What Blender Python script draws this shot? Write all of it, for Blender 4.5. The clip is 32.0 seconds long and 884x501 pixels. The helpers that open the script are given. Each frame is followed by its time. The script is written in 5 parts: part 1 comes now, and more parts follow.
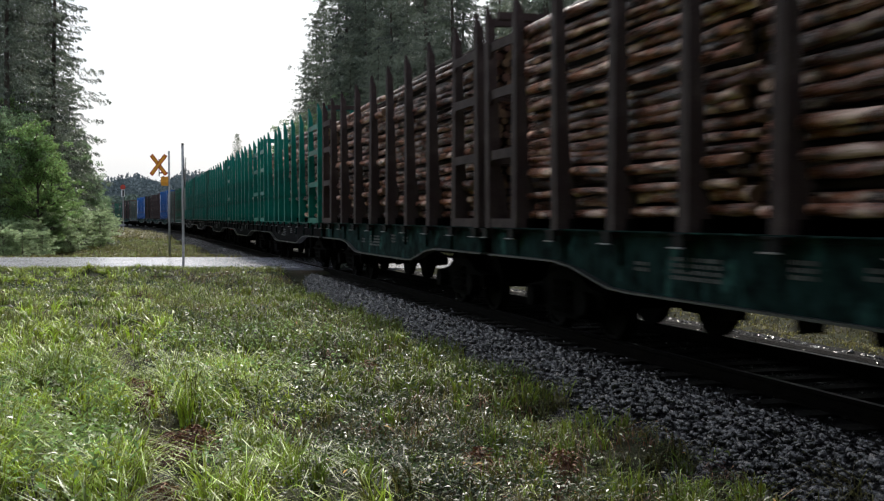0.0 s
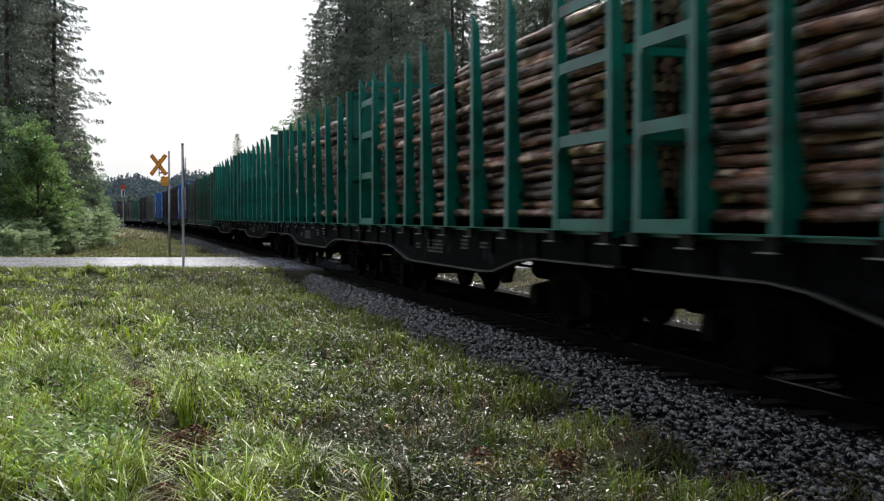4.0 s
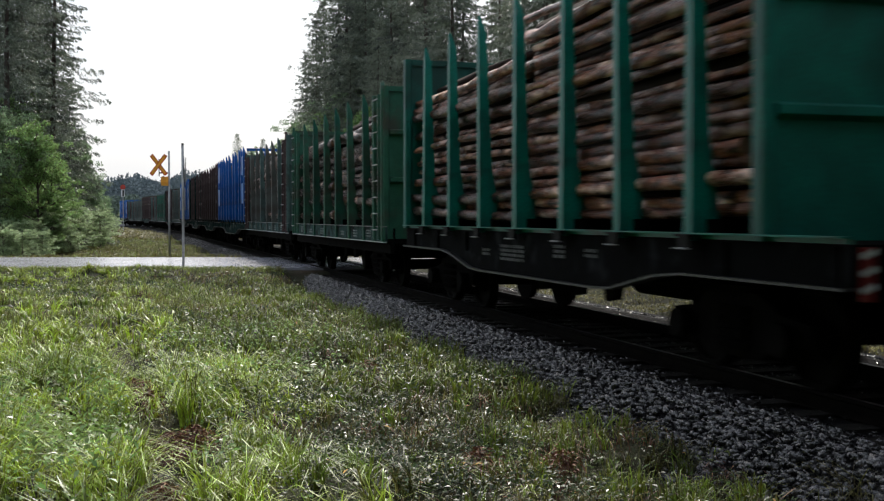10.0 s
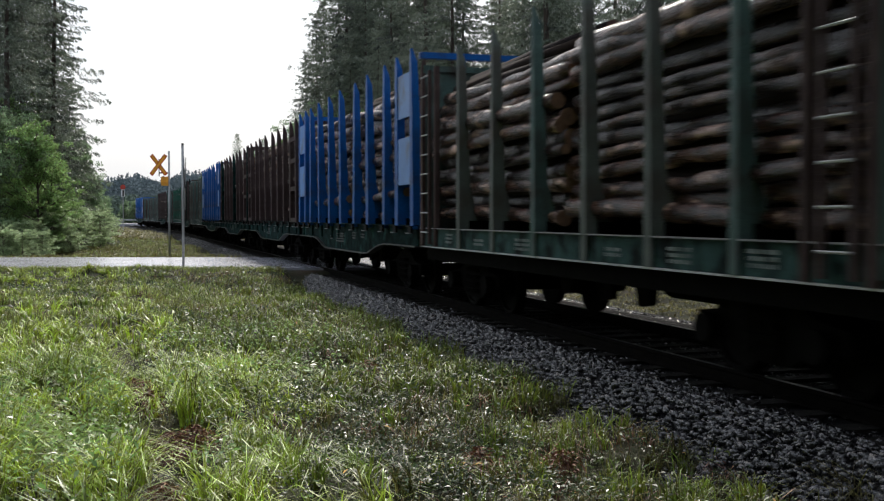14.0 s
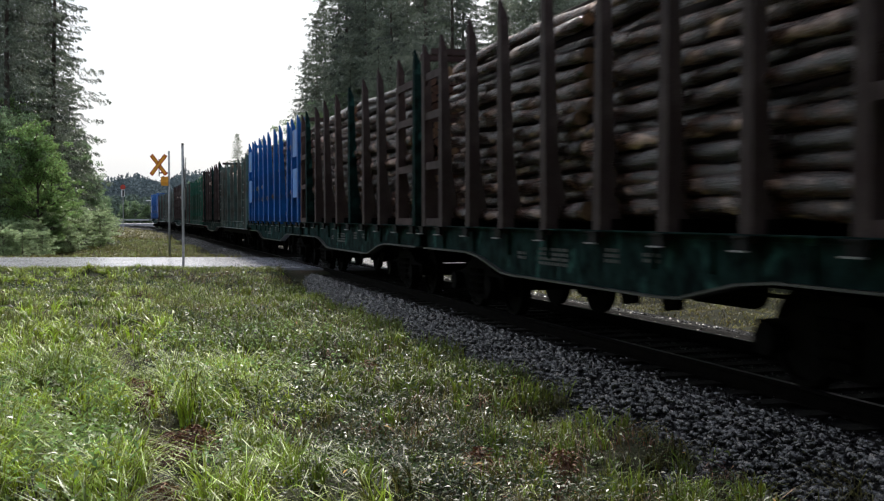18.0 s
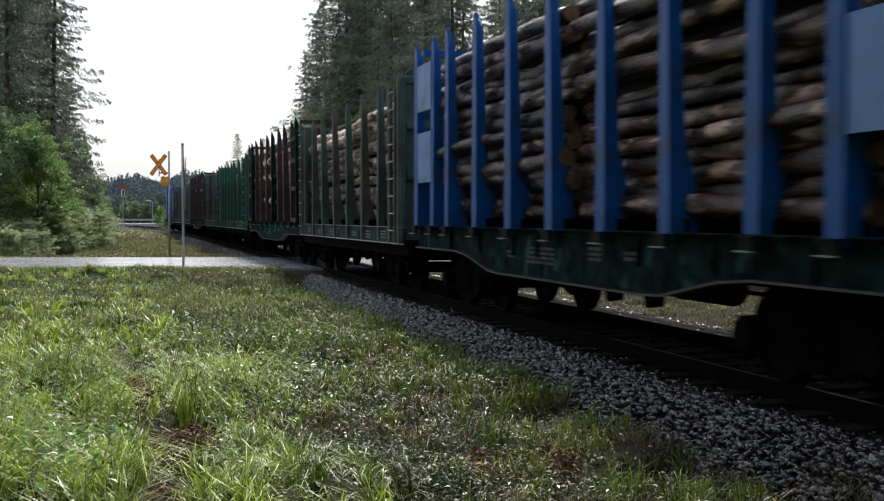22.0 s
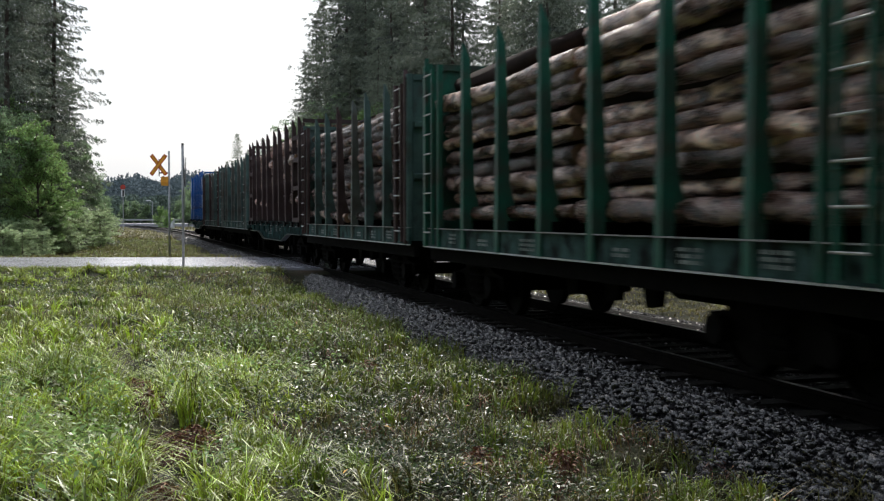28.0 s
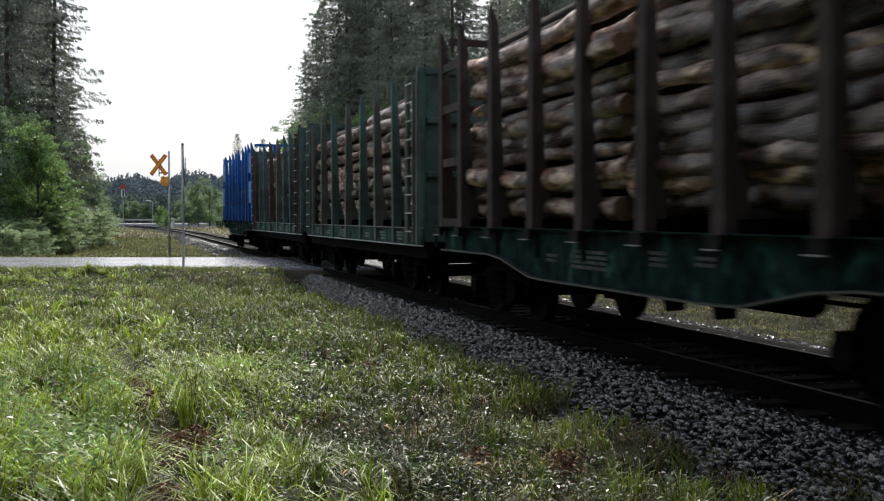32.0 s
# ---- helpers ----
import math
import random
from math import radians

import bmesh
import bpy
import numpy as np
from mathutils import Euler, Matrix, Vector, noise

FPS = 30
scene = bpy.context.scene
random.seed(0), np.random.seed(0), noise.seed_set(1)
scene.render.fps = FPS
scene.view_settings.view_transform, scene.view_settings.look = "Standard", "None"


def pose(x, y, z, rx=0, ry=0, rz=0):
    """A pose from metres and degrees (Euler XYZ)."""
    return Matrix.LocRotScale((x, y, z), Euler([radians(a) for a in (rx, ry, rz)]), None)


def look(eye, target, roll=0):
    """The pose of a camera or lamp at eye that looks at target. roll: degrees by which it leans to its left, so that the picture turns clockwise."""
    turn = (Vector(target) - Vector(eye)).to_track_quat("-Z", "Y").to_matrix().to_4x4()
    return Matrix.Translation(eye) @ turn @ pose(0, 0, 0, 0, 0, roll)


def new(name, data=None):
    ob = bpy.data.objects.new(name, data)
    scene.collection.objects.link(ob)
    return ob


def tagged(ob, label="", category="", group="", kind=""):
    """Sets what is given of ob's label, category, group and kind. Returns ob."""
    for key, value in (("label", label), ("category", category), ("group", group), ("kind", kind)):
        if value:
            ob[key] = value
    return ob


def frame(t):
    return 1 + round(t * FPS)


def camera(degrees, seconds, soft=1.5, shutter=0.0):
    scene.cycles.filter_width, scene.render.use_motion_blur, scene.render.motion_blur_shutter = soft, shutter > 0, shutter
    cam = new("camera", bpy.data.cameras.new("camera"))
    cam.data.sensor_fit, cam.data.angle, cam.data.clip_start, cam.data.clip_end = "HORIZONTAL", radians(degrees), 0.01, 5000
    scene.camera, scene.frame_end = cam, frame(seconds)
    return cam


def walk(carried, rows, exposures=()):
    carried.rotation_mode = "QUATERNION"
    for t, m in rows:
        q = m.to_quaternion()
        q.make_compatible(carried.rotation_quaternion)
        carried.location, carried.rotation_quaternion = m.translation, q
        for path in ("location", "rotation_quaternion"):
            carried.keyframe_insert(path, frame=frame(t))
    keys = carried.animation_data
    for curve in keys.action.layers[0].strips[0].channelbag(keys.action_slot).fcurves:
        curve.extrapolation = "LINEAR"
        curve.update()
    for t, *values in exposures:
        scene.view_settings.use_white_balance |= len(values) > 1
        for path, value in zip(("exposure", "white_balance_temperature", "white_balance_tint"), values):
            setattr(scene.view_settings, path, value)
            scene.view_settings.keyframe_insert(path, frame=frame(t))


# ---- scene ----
# World: railhead z = 0, the straight track runs along +y at x = TRACK_X, it bends to the left far off.
TRACK_X, CURVE_Y, CURVE_R = 6.96, 106.0, 1150.0
TURN, EYE = radians(16.59), Vector((0.0, 0.0, 1.60))
PITCH = radians(1.78)

cam = camera(44.84, 32.0, soft=1.2, shutter=0.6)
AIM = EYE + Vector((math.sin(TURN) * math.cos(PITCH), math.cos(TURN) * math.cos(PITCH), -math.sin(PITCH)))
walk(cam, [(0.0, look(EYE, AIM)), (32.0, look(EYE, AIM))])

# ---- light: bright overcast, sun behind thin cloud ahead of the camera ----
world = bpy.data.worlds.new("world")
scene.world = world
world.use_nodes = True
wn, wl = world.node_tree.nodes, world.node_tree.links
sky = wn.new("ShaderNodeTexSky")
sky.sky_type, sky.sun_disc = "NISHITA", False
sky.sun_elevation, sky.sun_rotation = radians(42), radians(14)
sky.air_density, sky.dust_density = 1.0, 4.0
veil = wn.new("ShaderNodeMixRGB")
veil.inputs[0].default_value = 0.6
veil.inputs[2].default_value = (10.9, 11.9, 13.3, 1)
wl.new(sky.outputs[0], veil.inputs[1])
wl.new(veil.outputs[0], wn["Background"].inputs[0])
wn["Background"].inputs[1].default_value = 0.10
sun = new("sun", bpy.data.lights.new("sun", "SUN"))
sun.data.energy, sun.data.angle, sun.data.color = 4.3, radians(6), (1.0, 0.95, 0.86)
sun.matrix_world = look((72, 288, 267), (0, 0, 0))
scene.view_settings.exposure = 0.0


# ---- materials ----
def material(name, col, col2=None, rough=0.7, metal=0.0, scale=6.0, fine=60.0, bump=0.15, vary=0.25, dirt=None, dirt_amount=0.5,
             stretch=(1, 1, 1), island=False, obj=False, space="Object", thin=0.0, spec=0.5, hue=0.05):
    """Two-scale noise between two colours, an optional dirt colour in patches, fine bump, and variation per object or per island."""
    m = bpy.data.materials.new(name)
    m.use_nodes = True
    n, l = m.node_tree.nodes, m.node_tree.links
    b = n["Principled BSDF"]
    tc = n.new("ShaderNodeTexCoord")
    mp = n.new("ShaderNodeMapping")
    mp.inputs["Scale"].default_value = stretch
    l.new(tc.outputs[space], mp.inputs[0])
    big, small = n.new("ShaderNodeTexNoise"), n.new("ShaderNodeTexNoise")
    big.inputs["Scale"].default_value, small.inputs["Scale"].default_value = scale, fine
    big.inputs["Detail"].default_value, small.inputs["Detail"].default_value = 5, 3
    for k in (big, small):
        l.new(mp.outputs[0], k.inputs["Vector"])
    ramp = n.new("ShaderNodeValToRGB")
    ramp.color_ramp.elements[0].position, ramp.color_ramp.elements[1].position = 0.35, 0.68
    c2 = col2 or tuple(c * (1 - vary) for c in col)
    ramp.color_ramp.elements[0].color, ramp.color_ramp.elements[1].color = (*c2, 1), (*col, 1)
    l.new(big.outputs[0], ramp.inputs[0])
    mul = n.new("ShaderNodeMixRGB")
    mul.blend_type, mul.inputs[0].default_value = "OVERLAY", 0.55
    l.new(ramp.outputs[0], mul.inputs[1])
    l.new(small.outputs[0], mul.inputs[2])
    out = mul.outputs[0]
    if dirt:
        dn = n.new("ShaderNodeTexNoise")
        dn.inputs["Scale"].default_value, dn.inputs["Detail"].default_value = scale * 0.6, 8
        l.new(mp.outputs[0], dn.inputs["Vector"])
        dr = n.new("ShaderNodeValToRGB")
        dr.color_ramp.elements[0].position, dr.color_ramp.elements[1].position = 0.62 - 0.3 * dirt_amount, 0.72 - 0.15 * dirt_amount
        l.new(dn.outputs[0], dr.inputs[0])
        dm = n.new("ShaderNodeMixRGB")
        dm.inputs[2].default_value = (*dirt, 1)
        l.new(dr.outputs[0], dm.inputs[0])
        l.new(out, dm.inputs[1])
        out = dm.outputs[0]
    if island or obj:
        if island:
            g = n.new("ShaderNodeNewGeometry")
            rnd = g.outputs["Random Per Island"]
        else:
            rnd = n.new("ShaderNodeObjectInfo").outputs["Random"]
        hv = n.new("ShaderNodeHueSaturation")
        mr = n.new("ShaderNodeMapRange")
        mr.inputs[3].default_value, mr.inputs[4].default_value = 1 - vary * 1.6, 1 + vary * 1.6
        l.new(rnd, mr.inputs[0])
        l.new(mr.outputs[0], hv.inputs["Value"])
        mh = n.new("ShaderNodeMath")
        mh.operation = "MULTIPLY_ADD"
        mh.inputs[1].default_value, mh.inputs[2].default_value = hue, 0.5 - hue / 2
        l.new(rnd, mh.inputs[0])
        l.new(mh.outputs[0], hv.inputs["Hue"])
        l.new(out, hv.inputs["Color"])
        out = hv.outputs[0]
    l.new(out, b.inputs["Base Color"])
    rr = n.new("ShaderNodeMapRange")
    rr.inputs[3].default_value, rr.inputs[4].default_value = max(0.05, rough - 0.15), min(1, rough + 0.15)
    l.new(small.outputs[0], rr.inputs[0])
    l.new(rr.outputs[0], b.inputs["Roughness"])
    b.inputs["Metallic"].default_value = metal
    b.inputs["Specular IOR Level"].default_value = spec
    if bump:
        bp = n.new("ShaderNodeBump")
        bp.inputs["Strength"].default_value, bp.inputs["Distance"].default_value = bump, 0.02
        l.new(small.outputs[0], bp.inputs["Height"])
        l.new(bp.outputs[0], b.inputs["Normal"])
    if thin:
        tl, mx = n.new("ShaderNodeBsdfTranslucent"), n.new("ShaderNodeMixShader")
        mx.inputs[0].default_value = thin
        l.new(out, tl.inputs[0])
        l.new(b.outputs[0], mx.inputs[1])
        l.new(tl.outputs[0], mx.inputs[2])
        l.new(mx.outputs[0], n["Material Output"].inputs[0])
    return m


TEAL = material("teal_paint", (0.0, 0.19, 0.145), (0.0, 0.15, 0.12), rough=0.36, scale=2.5, fine=40, bump=0.06, dirt=(0.01, 0.06, 0.05), dirt_amount=0.35, spec=0.3)
BLUE = material("blue_paint", (0.006, 0.105, 0.40), (0.005, 0.085, 0.33), rough=0.42, scale=2.5, fine=40, bump=0.06, dirt=(0.03, 0.05, 0.12), dirt_amount=0.3, spec=0.2)
PALE_BLUE = material("pale_blue_paint", (0.11, 0.28, 0.62), (0.09, 0.23, 0.54), rough=0.45, scale=3, bump=0.06, dirt=(0.10, 0.13, 0.2), dirt_amount=0.3)
GREEN = material("dull_green_paint", (0.042, 0.145, 0.098), (0.032, 0.11, 0.075), rough=0.5, scale=2.5, bump=0.08, dirt=(0.07, 0.075, 0.06), dirt_amount=0.5, spec=0.12)
SEA_GREEN = material("sea_green_paint", (0.022, 0.125, 0.085), (0.018, 0.09, 0.065), rough=0.5, scale=2.5, bump=0.08, dirt=(0.05, 0.06, 0.05), dirt_amount=0.5, spec=0.12)
GREY_GREEN = material("weathered_green_paint", (0.125, 0.145, 0.133), (0.075, 0.088, 0.08), rough=0.55, scale=2, bump=0.1, dirt=(0.075, 0.062, 0.055), dirt_amount=0.5, spec=0.15)
BROWN = material("rusty_brown_paint", (0.086, 0.064, 0.064), (0.05, 0.037, 0.037), rough=0.6, scale=3, bump=0.12, dirt=(0.048, 0.031, 0.032), dirt_amount=0.5, spec=0.05)
OXIDE = material("red_oxide_paint", (0.098, 0.067, 0.066), (0.058, 0.041, 0.041), rough=0.6, scale=3, bump=0.12, dirt=(0.046, 0.029, 0.029), dirt_amount=0.5, spec=0.05)
BOARD_TEAL = material("patched_board_paint", (0.05, 0.10, 0.094), (0.028, 0.06, 0.056), rough=0.75, scale=4.5, bump=0.08, dirt=(0.008, 0.011, 0.011), dirt_amount=0.55, spec=0.05)
SILL_GREEN = material("sill_green_paint", (0.015, 0.040, 0.038), (0.003, 0.008, 0.008), rough=0.8, scale=4.5, bump=0.1, dirt=(0.035, 0.10, 0.092), dirt_amount=0.12, spec=0.03)
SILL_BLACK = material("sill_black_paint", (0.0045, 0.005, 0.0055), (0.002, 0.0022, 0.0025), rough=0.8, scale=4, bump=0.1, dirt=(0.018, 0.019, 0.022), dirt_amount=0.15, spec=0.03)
# Near-black iron and wheels: the shade under the wagons is put into them.
IRON = material("dark_shaded_iron", (0.007, 0.0065, 0.006), (0.004, 0.0038, 0.0035), rough=0.85, scale=5, bump=0.15, spec=0.02)
TYRE = material("grimy_shaded_wheel_steel", (0.006, 0.0055, 0.005), rough=0.7, metal=0.0, scale=5, bump=0.05, spec=0.03)
STENCIL = material("stencil_white", (0.10, 0.112, 0.112), (0.012, 0.015, 0.015), rough=0.6, scale=9, bump=0.03, dirt=(0.012, 0.018, 0.018), dirt_amount=0.8)
STENCIL_PALE = material("stencil_pale", (0.24, 0.28, 0.27), (0.06, 0.08, 0.078), rough=0.6, scale=9, bump=0.03, dirt=(0.03, 0.06, 0.056), dirt_amount=0.5)
TEAL_GREY = material("faded_teal_paint", (0.085, 0.14, 0.132), (0.055, 0.095, 0.09), rough=0.55, scale=3, bump=0.08, dirt=(0.05, 0.05, 0.047), dirt_amount=0.45, spec=0.15)
# Darker copy of TEAL: shade in the gap between wagons put into the colour.
TEAL_END = material("gap_shaded_teal_paint", (0.0, 0.15, 0.115), (0.0, 0.085, 0.066), rough=0.5, scale=1.6, fine=30, bump=0.08, dirt=(0.004, 0.05, 0.04), dirt_amount=0.5, spec=0.4)
RED_LAMP = material("red_lamp_paint", (0.20, 0.02, 0.02), rough=0.4, scale=8, bump=0)


def bark_material(name, c1, c2, pale, amount):
    return material(name, c1, c2, rough=0.27, scale=6.0, fine=38, bump=0.8, vary=0.5, spec=0.5, dirt=pale, dirt_amount=amount,
                    stretch=(1.7, 0.6, 1.7), obj=True, hue=0.014)


BARK = [bark_material("bark_pulpwood", (0.33, 0.12, 0.075), (0.018, 0.009, 0.008), (0.72, 0.50, 0.43), 0.36),
        bark_material("bark_spruce", (0.095, 0.043, 0.033), (0.006, 0.004, 0.0035), (0.46, 0.30, 0.25), 0.22),
        bark_material("bark_peeled_spruce", (0.30, 0.155, 0.118), (0.018, 0.010, 0.009), (0.74, 0.54, 0.46), 0.42)]
# Same wood as the bark above, blackened to paint shaded gaps between logs.
CORE = [material("gap_shaded_core_logs", (0.026, 0.015, 0.013), (0.010, 0.006, 0.006), rough=0.9, spec=0.2, scale=2, fine=26, bump=0.5, vary=0.35, stretch=(3, 0.7, 3), island=True)]
CUT = material("sawn_log_end", (0.19, 0.10, 0.06), (0.11, 0.06, 0.037), rough=0.8, scale=9, fine=90, bump=0.2, vary=0.3, island=True)
# Sleepers and rails near black, with the train's shadow put into their colour.
SLEEPER = material("sleeper_wood", (0.034, 0.032, 0.03), (0.016, 0.015, 0.014), rough=0.7, scale=4, fine=50, bump=0.4, stretch=(1, 6, 6), spec=0.06)
RAIL = material("rail_steel", (0.008, 0.0065, 0.0055), (0.004, 0.0034, 0.003), rough=0.8, metal=0.0, scale=6, bump=0.1, spec=0.03)
RAIL_TOP = material("rail_running_face", (0.10, 0.097, 0.094), rough=0.45, metal=1.0, scale=3, bump=0.02)
STONE = material("ballast_stone", (0.05, 0.0475, 0.054), (0.004, 0.0038, 0.0042), spec=1.0, rough=0.27, scale=12, fine=80, bump=0.3, vary=0.6, island=True)
# Bed darker than its stones, so shade between them is in the colour.
BALLAST = material("ballast_bed", (0.02, 0.019, 0.021), (0.008, 0.008, 0.009), rough=0.8, scale=22, fine=90, bump=0.9, spec=0.05)
ASPHALT = material("wet_asphalt", (0.31, 0.312, 0.36), (0.245, 0.247, 0.28), rough=0.24, scale=0.6, fine=70, bump=0.08)
# Soil darkened to put the shade between grass tufts into its colour.
SOIL = material("meadow_soil", (0.030, 0.034, 0.013), (0.014, 0.014, 0.007), rough=0.9, scale=0.7, fine=28, bump=0.8, spec=0.08, dirt=(0.045, 0.033, 0.022), dirt_amount=0.3)
GALV = material("galvanised_steel", (0.38, 0.39, 0.40), (0.28, 0.29, 0.30), rough=0.45, metal=0.5, scale=8, bump=0.05)
YELLOW = material("yellow_sign_paint", (0.75, 0.33, 0.02), (0.65, 0.27, 0.02), rough=0.5, scale=6, bump=0.03)
SIGN_RED = material("red_sign_paint", (0.45, 0.04, 0.02), rough=0.5, scale=6, bump=0.03)
BOX_WHITE = material("white_cabinet_paint", (0.7, 0.71, 0.72), rough=0.5, scale=4, bump=0.03)
DARK = material("matt_black", (0.02, 0.02, 0.02), rough=0.6, scale=4, bump=0.02)


# ---- mesh helpers ----
class Mesh:
    def __init__(self):
        self.v, self.f = [], []

    def add(self, verts, faces):
        k = len(self.v)
        self.v += [tuple(p) for p in verts]
        self.f += [tuple(i + k for i in f) for f in faces]
        return self

    def box(self, x0, x1, y0, y1, z0, z1, bev=0.0):
        """A box; with bev its long edges are chamfered in the xy section."""
        if not bev:
            v = [(x, y, z) for z in (z0, z1) for x, y in ((x0, y0), (x1, y0), (x1, y1), (x0, y1))]
            return self.add(v, [(3, 2, 1, 0), (4, 5, 6, 7), (0, 1, 5, 4), (1, 2, 6, 5), (2, 3, 7, 6), (3, 0, 4, 7)])
        o = [(x0 + bev, y0), (x1 - bev, y0), (x1, y0 + bev), (x1, y1 - bev), (x1 - bev, y1), (x0 + bev, y1), (x0, y1 - bev), (x0, y0 + bev)]
        v = [(x, y, z) for z in (z0, z1) for x, y in o]
        return self.add(v, [tuple(range(7, -1, -1)), tuple(range(8, 16))] + [(i, (i + 1) % 8, (i + 1) % 8 + 8, i + 8) for i in range(8)])

    def prism(self, outline, x0, x1):
        """An outline in (y, z) pushed from x0 to x1."""
        n = len(outline)
        v = [(x, y, z) for x in (x0, x1) for y, z in outline]
        return self.add(v, [tuple(range(n)), tuple(range(2 * n - 1, n - 1, -1))] + [(i, i + n, (i + 1) % n + n, (i + 1) % n) for i in range(n)])

    def tube(self, a, b, r0, r1=None, n=8, caps=True):
        a, b = Vector(a), Vector(b)
        r1 = r0 if r1 is None else r1
        d = (b - a).normalized()
        s = d.orthogonal().normalized()
        t = d.cross(s)
        v = [p + (s * math.cos(2 * math.pi * i / n) + t * math.sin(2 * math.pi * i / n)) * r for p, r in ((a, r0), (b, r1)) for i in range(n)]
        f = [(i, (i + 1) % n, (i + 1) % n + n, i + n) for i in range(n)]
        if caps:
            f += [tuple(range(n - 1, -1, -1)), tuple(range(n, 2 * n))]
        return self.add(v, f)

    def data(self, name, mat, smooth=False):
        me = bpy.data.meshes.new(name)
        me.from_pydata(self.v, [], self.f)
        me.materials.append(mat)
        if smooth:
            me.shade_smooth()
        return me


def part(name, mesh, mat, parent, label="", at=None, smooth=False):
    """One mesh object under a thing or a part; mesh may be a Mesh or mesh data that is shared."""
    me = mesh.data(name, mat, smooth) if isinstance(mesh, Mesh) else mesh
    ob = new(name, me)
    ob.parent = parent
    if at is not None:
        ob.matrix_basis = at
    if label:
        ob["label"] = label
    return ob


def arrays_mesh(name, verts, faces, mat, smooth=False):
    """Mesh data from numpy arrays, all faces with the same number of corners."""
    me = bpy.data.meshes.new(name)
    k = faces.shape[1]
    me.vertices.add(len(verts))
    me.vertices.foreach_set("co", np.ascontiguousarray(verts, dtype=np.float32).ravel())
    me.loops.add(faces.size)
    me.loops.foreach_set("vertex_index", np.ascontiguousarray(faces, dtype=np.int32).ravel())
    me.polygons.add(len(faces))
    me.polygons.foreach_set("loop_start", np.arange(len(faces), dtype=np.int32) * k)
    me.update(calc_edges=True)
    me.materials.append(mat)
    if smooth:
        me.shade_smooth()
    return me


def track_at(s):
    """Place and heading (radians to the left) of the track's centre line at s metres along it."""
    if s <= CURVE_Y:
        return TRACK_X, s, 0.0
    a = (s - CURVE_Y) / CURVE_R
    return TRACK_X - CURVE_R * (1 - math.cos(a)), CURVE_Y + CURVE_R * math.sin(a), a


def from_view(right, ahead):
    """World x, y of a place given to the right of and ahead of the camera."""
    return right * math.cos(TURN) + ahead * math.sin(TURN), -right * math.sin(TURN) + ahead * math.cos(TURN)

# ---- ground, track, road ----
def ground_height(x, y):
    """Height of the open ground: level meadow, a low bank under the track, the road's embankment."""
    z = -0.46
    d = abs(x - track_at(max(-400.0, min(float(y), 400.0)))[0])
    if d < 6:
        z = -0.55
    road = road_side(x, y)
    if abs(road) < 9:
        k = max(0.0, min(1.0, (9 - abs(road)) / 3.5))
        z = z * (1 - k) + (-0.10) * k
    return z


ROAD_NEAR, ROAD_FAR = 34.3, 43.6


def road_side(x, y):
    """Metres ahead of or behind the road's middle line."""
    ahead = x * math.sin(TURN) + y * math.cos(TURN)
    return ahead - (ROAD_NEAR + ROAD_FAR) / 2


TRAIL = [from_view((px - 784) / 1900 * ah, ah) for px, ah in ((190, 18.0), (215, 15.0), (238, 12.5), (300, 9.7), (286, 7.8), (280, 6.5))]


def trail_gap(x, y):
    """Metres from the trodden trail through the meadow."""
    d = np.full(np.shape(x), 9.0)
    for (ax, ay), (bx, by) in zip(TRAIL, TRAIL[1:]):
        t = np.clip(((x - ax) * (bx - ax) + (y - ay) * (by - ay)) / ((bx - ax) ** 2 + (by - ay) ** 2), 0, 1)
        d = np.minimum(d, np.hypot(x - ax - t * (bx - ax), y - ay - t * (by - ay)))
    return d


xs = np.unique(np.concatenate([np.linspace(-4000, -120, 14), np.linspace(-120, -20, 26), np.linspace(-20, -6, 12), np.linspace(-6, 14, 81), np.linspace(14, 40, 14), np.linspace(40, 160, 25), np.linspace(160, 4000, 14)]))
ys2 = np.unique(np.concatenate([np.linspace(-4000, -60, 14), np.linspace(-60, 0, 16), np.linspace(0, 36, 145), np.linspace(36, 70, 35), np.linspace(70, 400, 67), np.linspace(400, 4500, 14)]))
gv = np.array([(x, y, ground_height(x, y) + (0.17 * noise.noise((x * 0.45, y * 0.45, 0)) + 0.17 * noise.noise((x * 1.1, y * 1.1, 4)) + 0.10 * noise.noise((x * 2.6, y * 2.6, 7)) - 0.16 * math.exp(-(float(trail_gap(x, y)) / 0.35) ** 2)) * (abs(x) < 160 and abs(road_side(x, y)) > 5.2 and abs(x - TRACK_X) > 2.0)) for y in ys2 for x in xs])
nx = len(xs)
gf = np.array([(j * nx + i, j * nx + i + 1, (j + 1) * nx + i + 1, (j + 1) * nx + i) for j in range(len(ys2) - 1) for i in range(nx - 1)])
ground = tagged(new("ground", arrays_mesh("ground", gv, gf, SOIL, True)), "uneven grassy meadow with bare soil patches", "ground", kind="structure")

# road across the track
rd = Mesh()
st = [from_view(r, a) for r in (-160, -60, -20, 0, 120) for a in (ROAD_NEAR, ROAD_FAR)]
rd.add([(x, y, -0.03) for x, y in st] + [(x, y, -0.35) for x, y in st],
       [(2 * i, 2 * i + 2, 2 * i + 3, 2 * i + 1) for i in range(4)] + [(2 * i, 2 * i + 10, 2 * i + 12, 2 * i + 2) for i in range(4)] + [(2 * i + 1, 2 * i + 3, 2 * i + 13, 2 * i + 11) for i in range(4)] + [(8, 18, 19, 9)])
road = tagged(new("road", rd.data("road", ASPHALT)), "wet grey asphalt road up to the level crossing", "road", kind="structure")

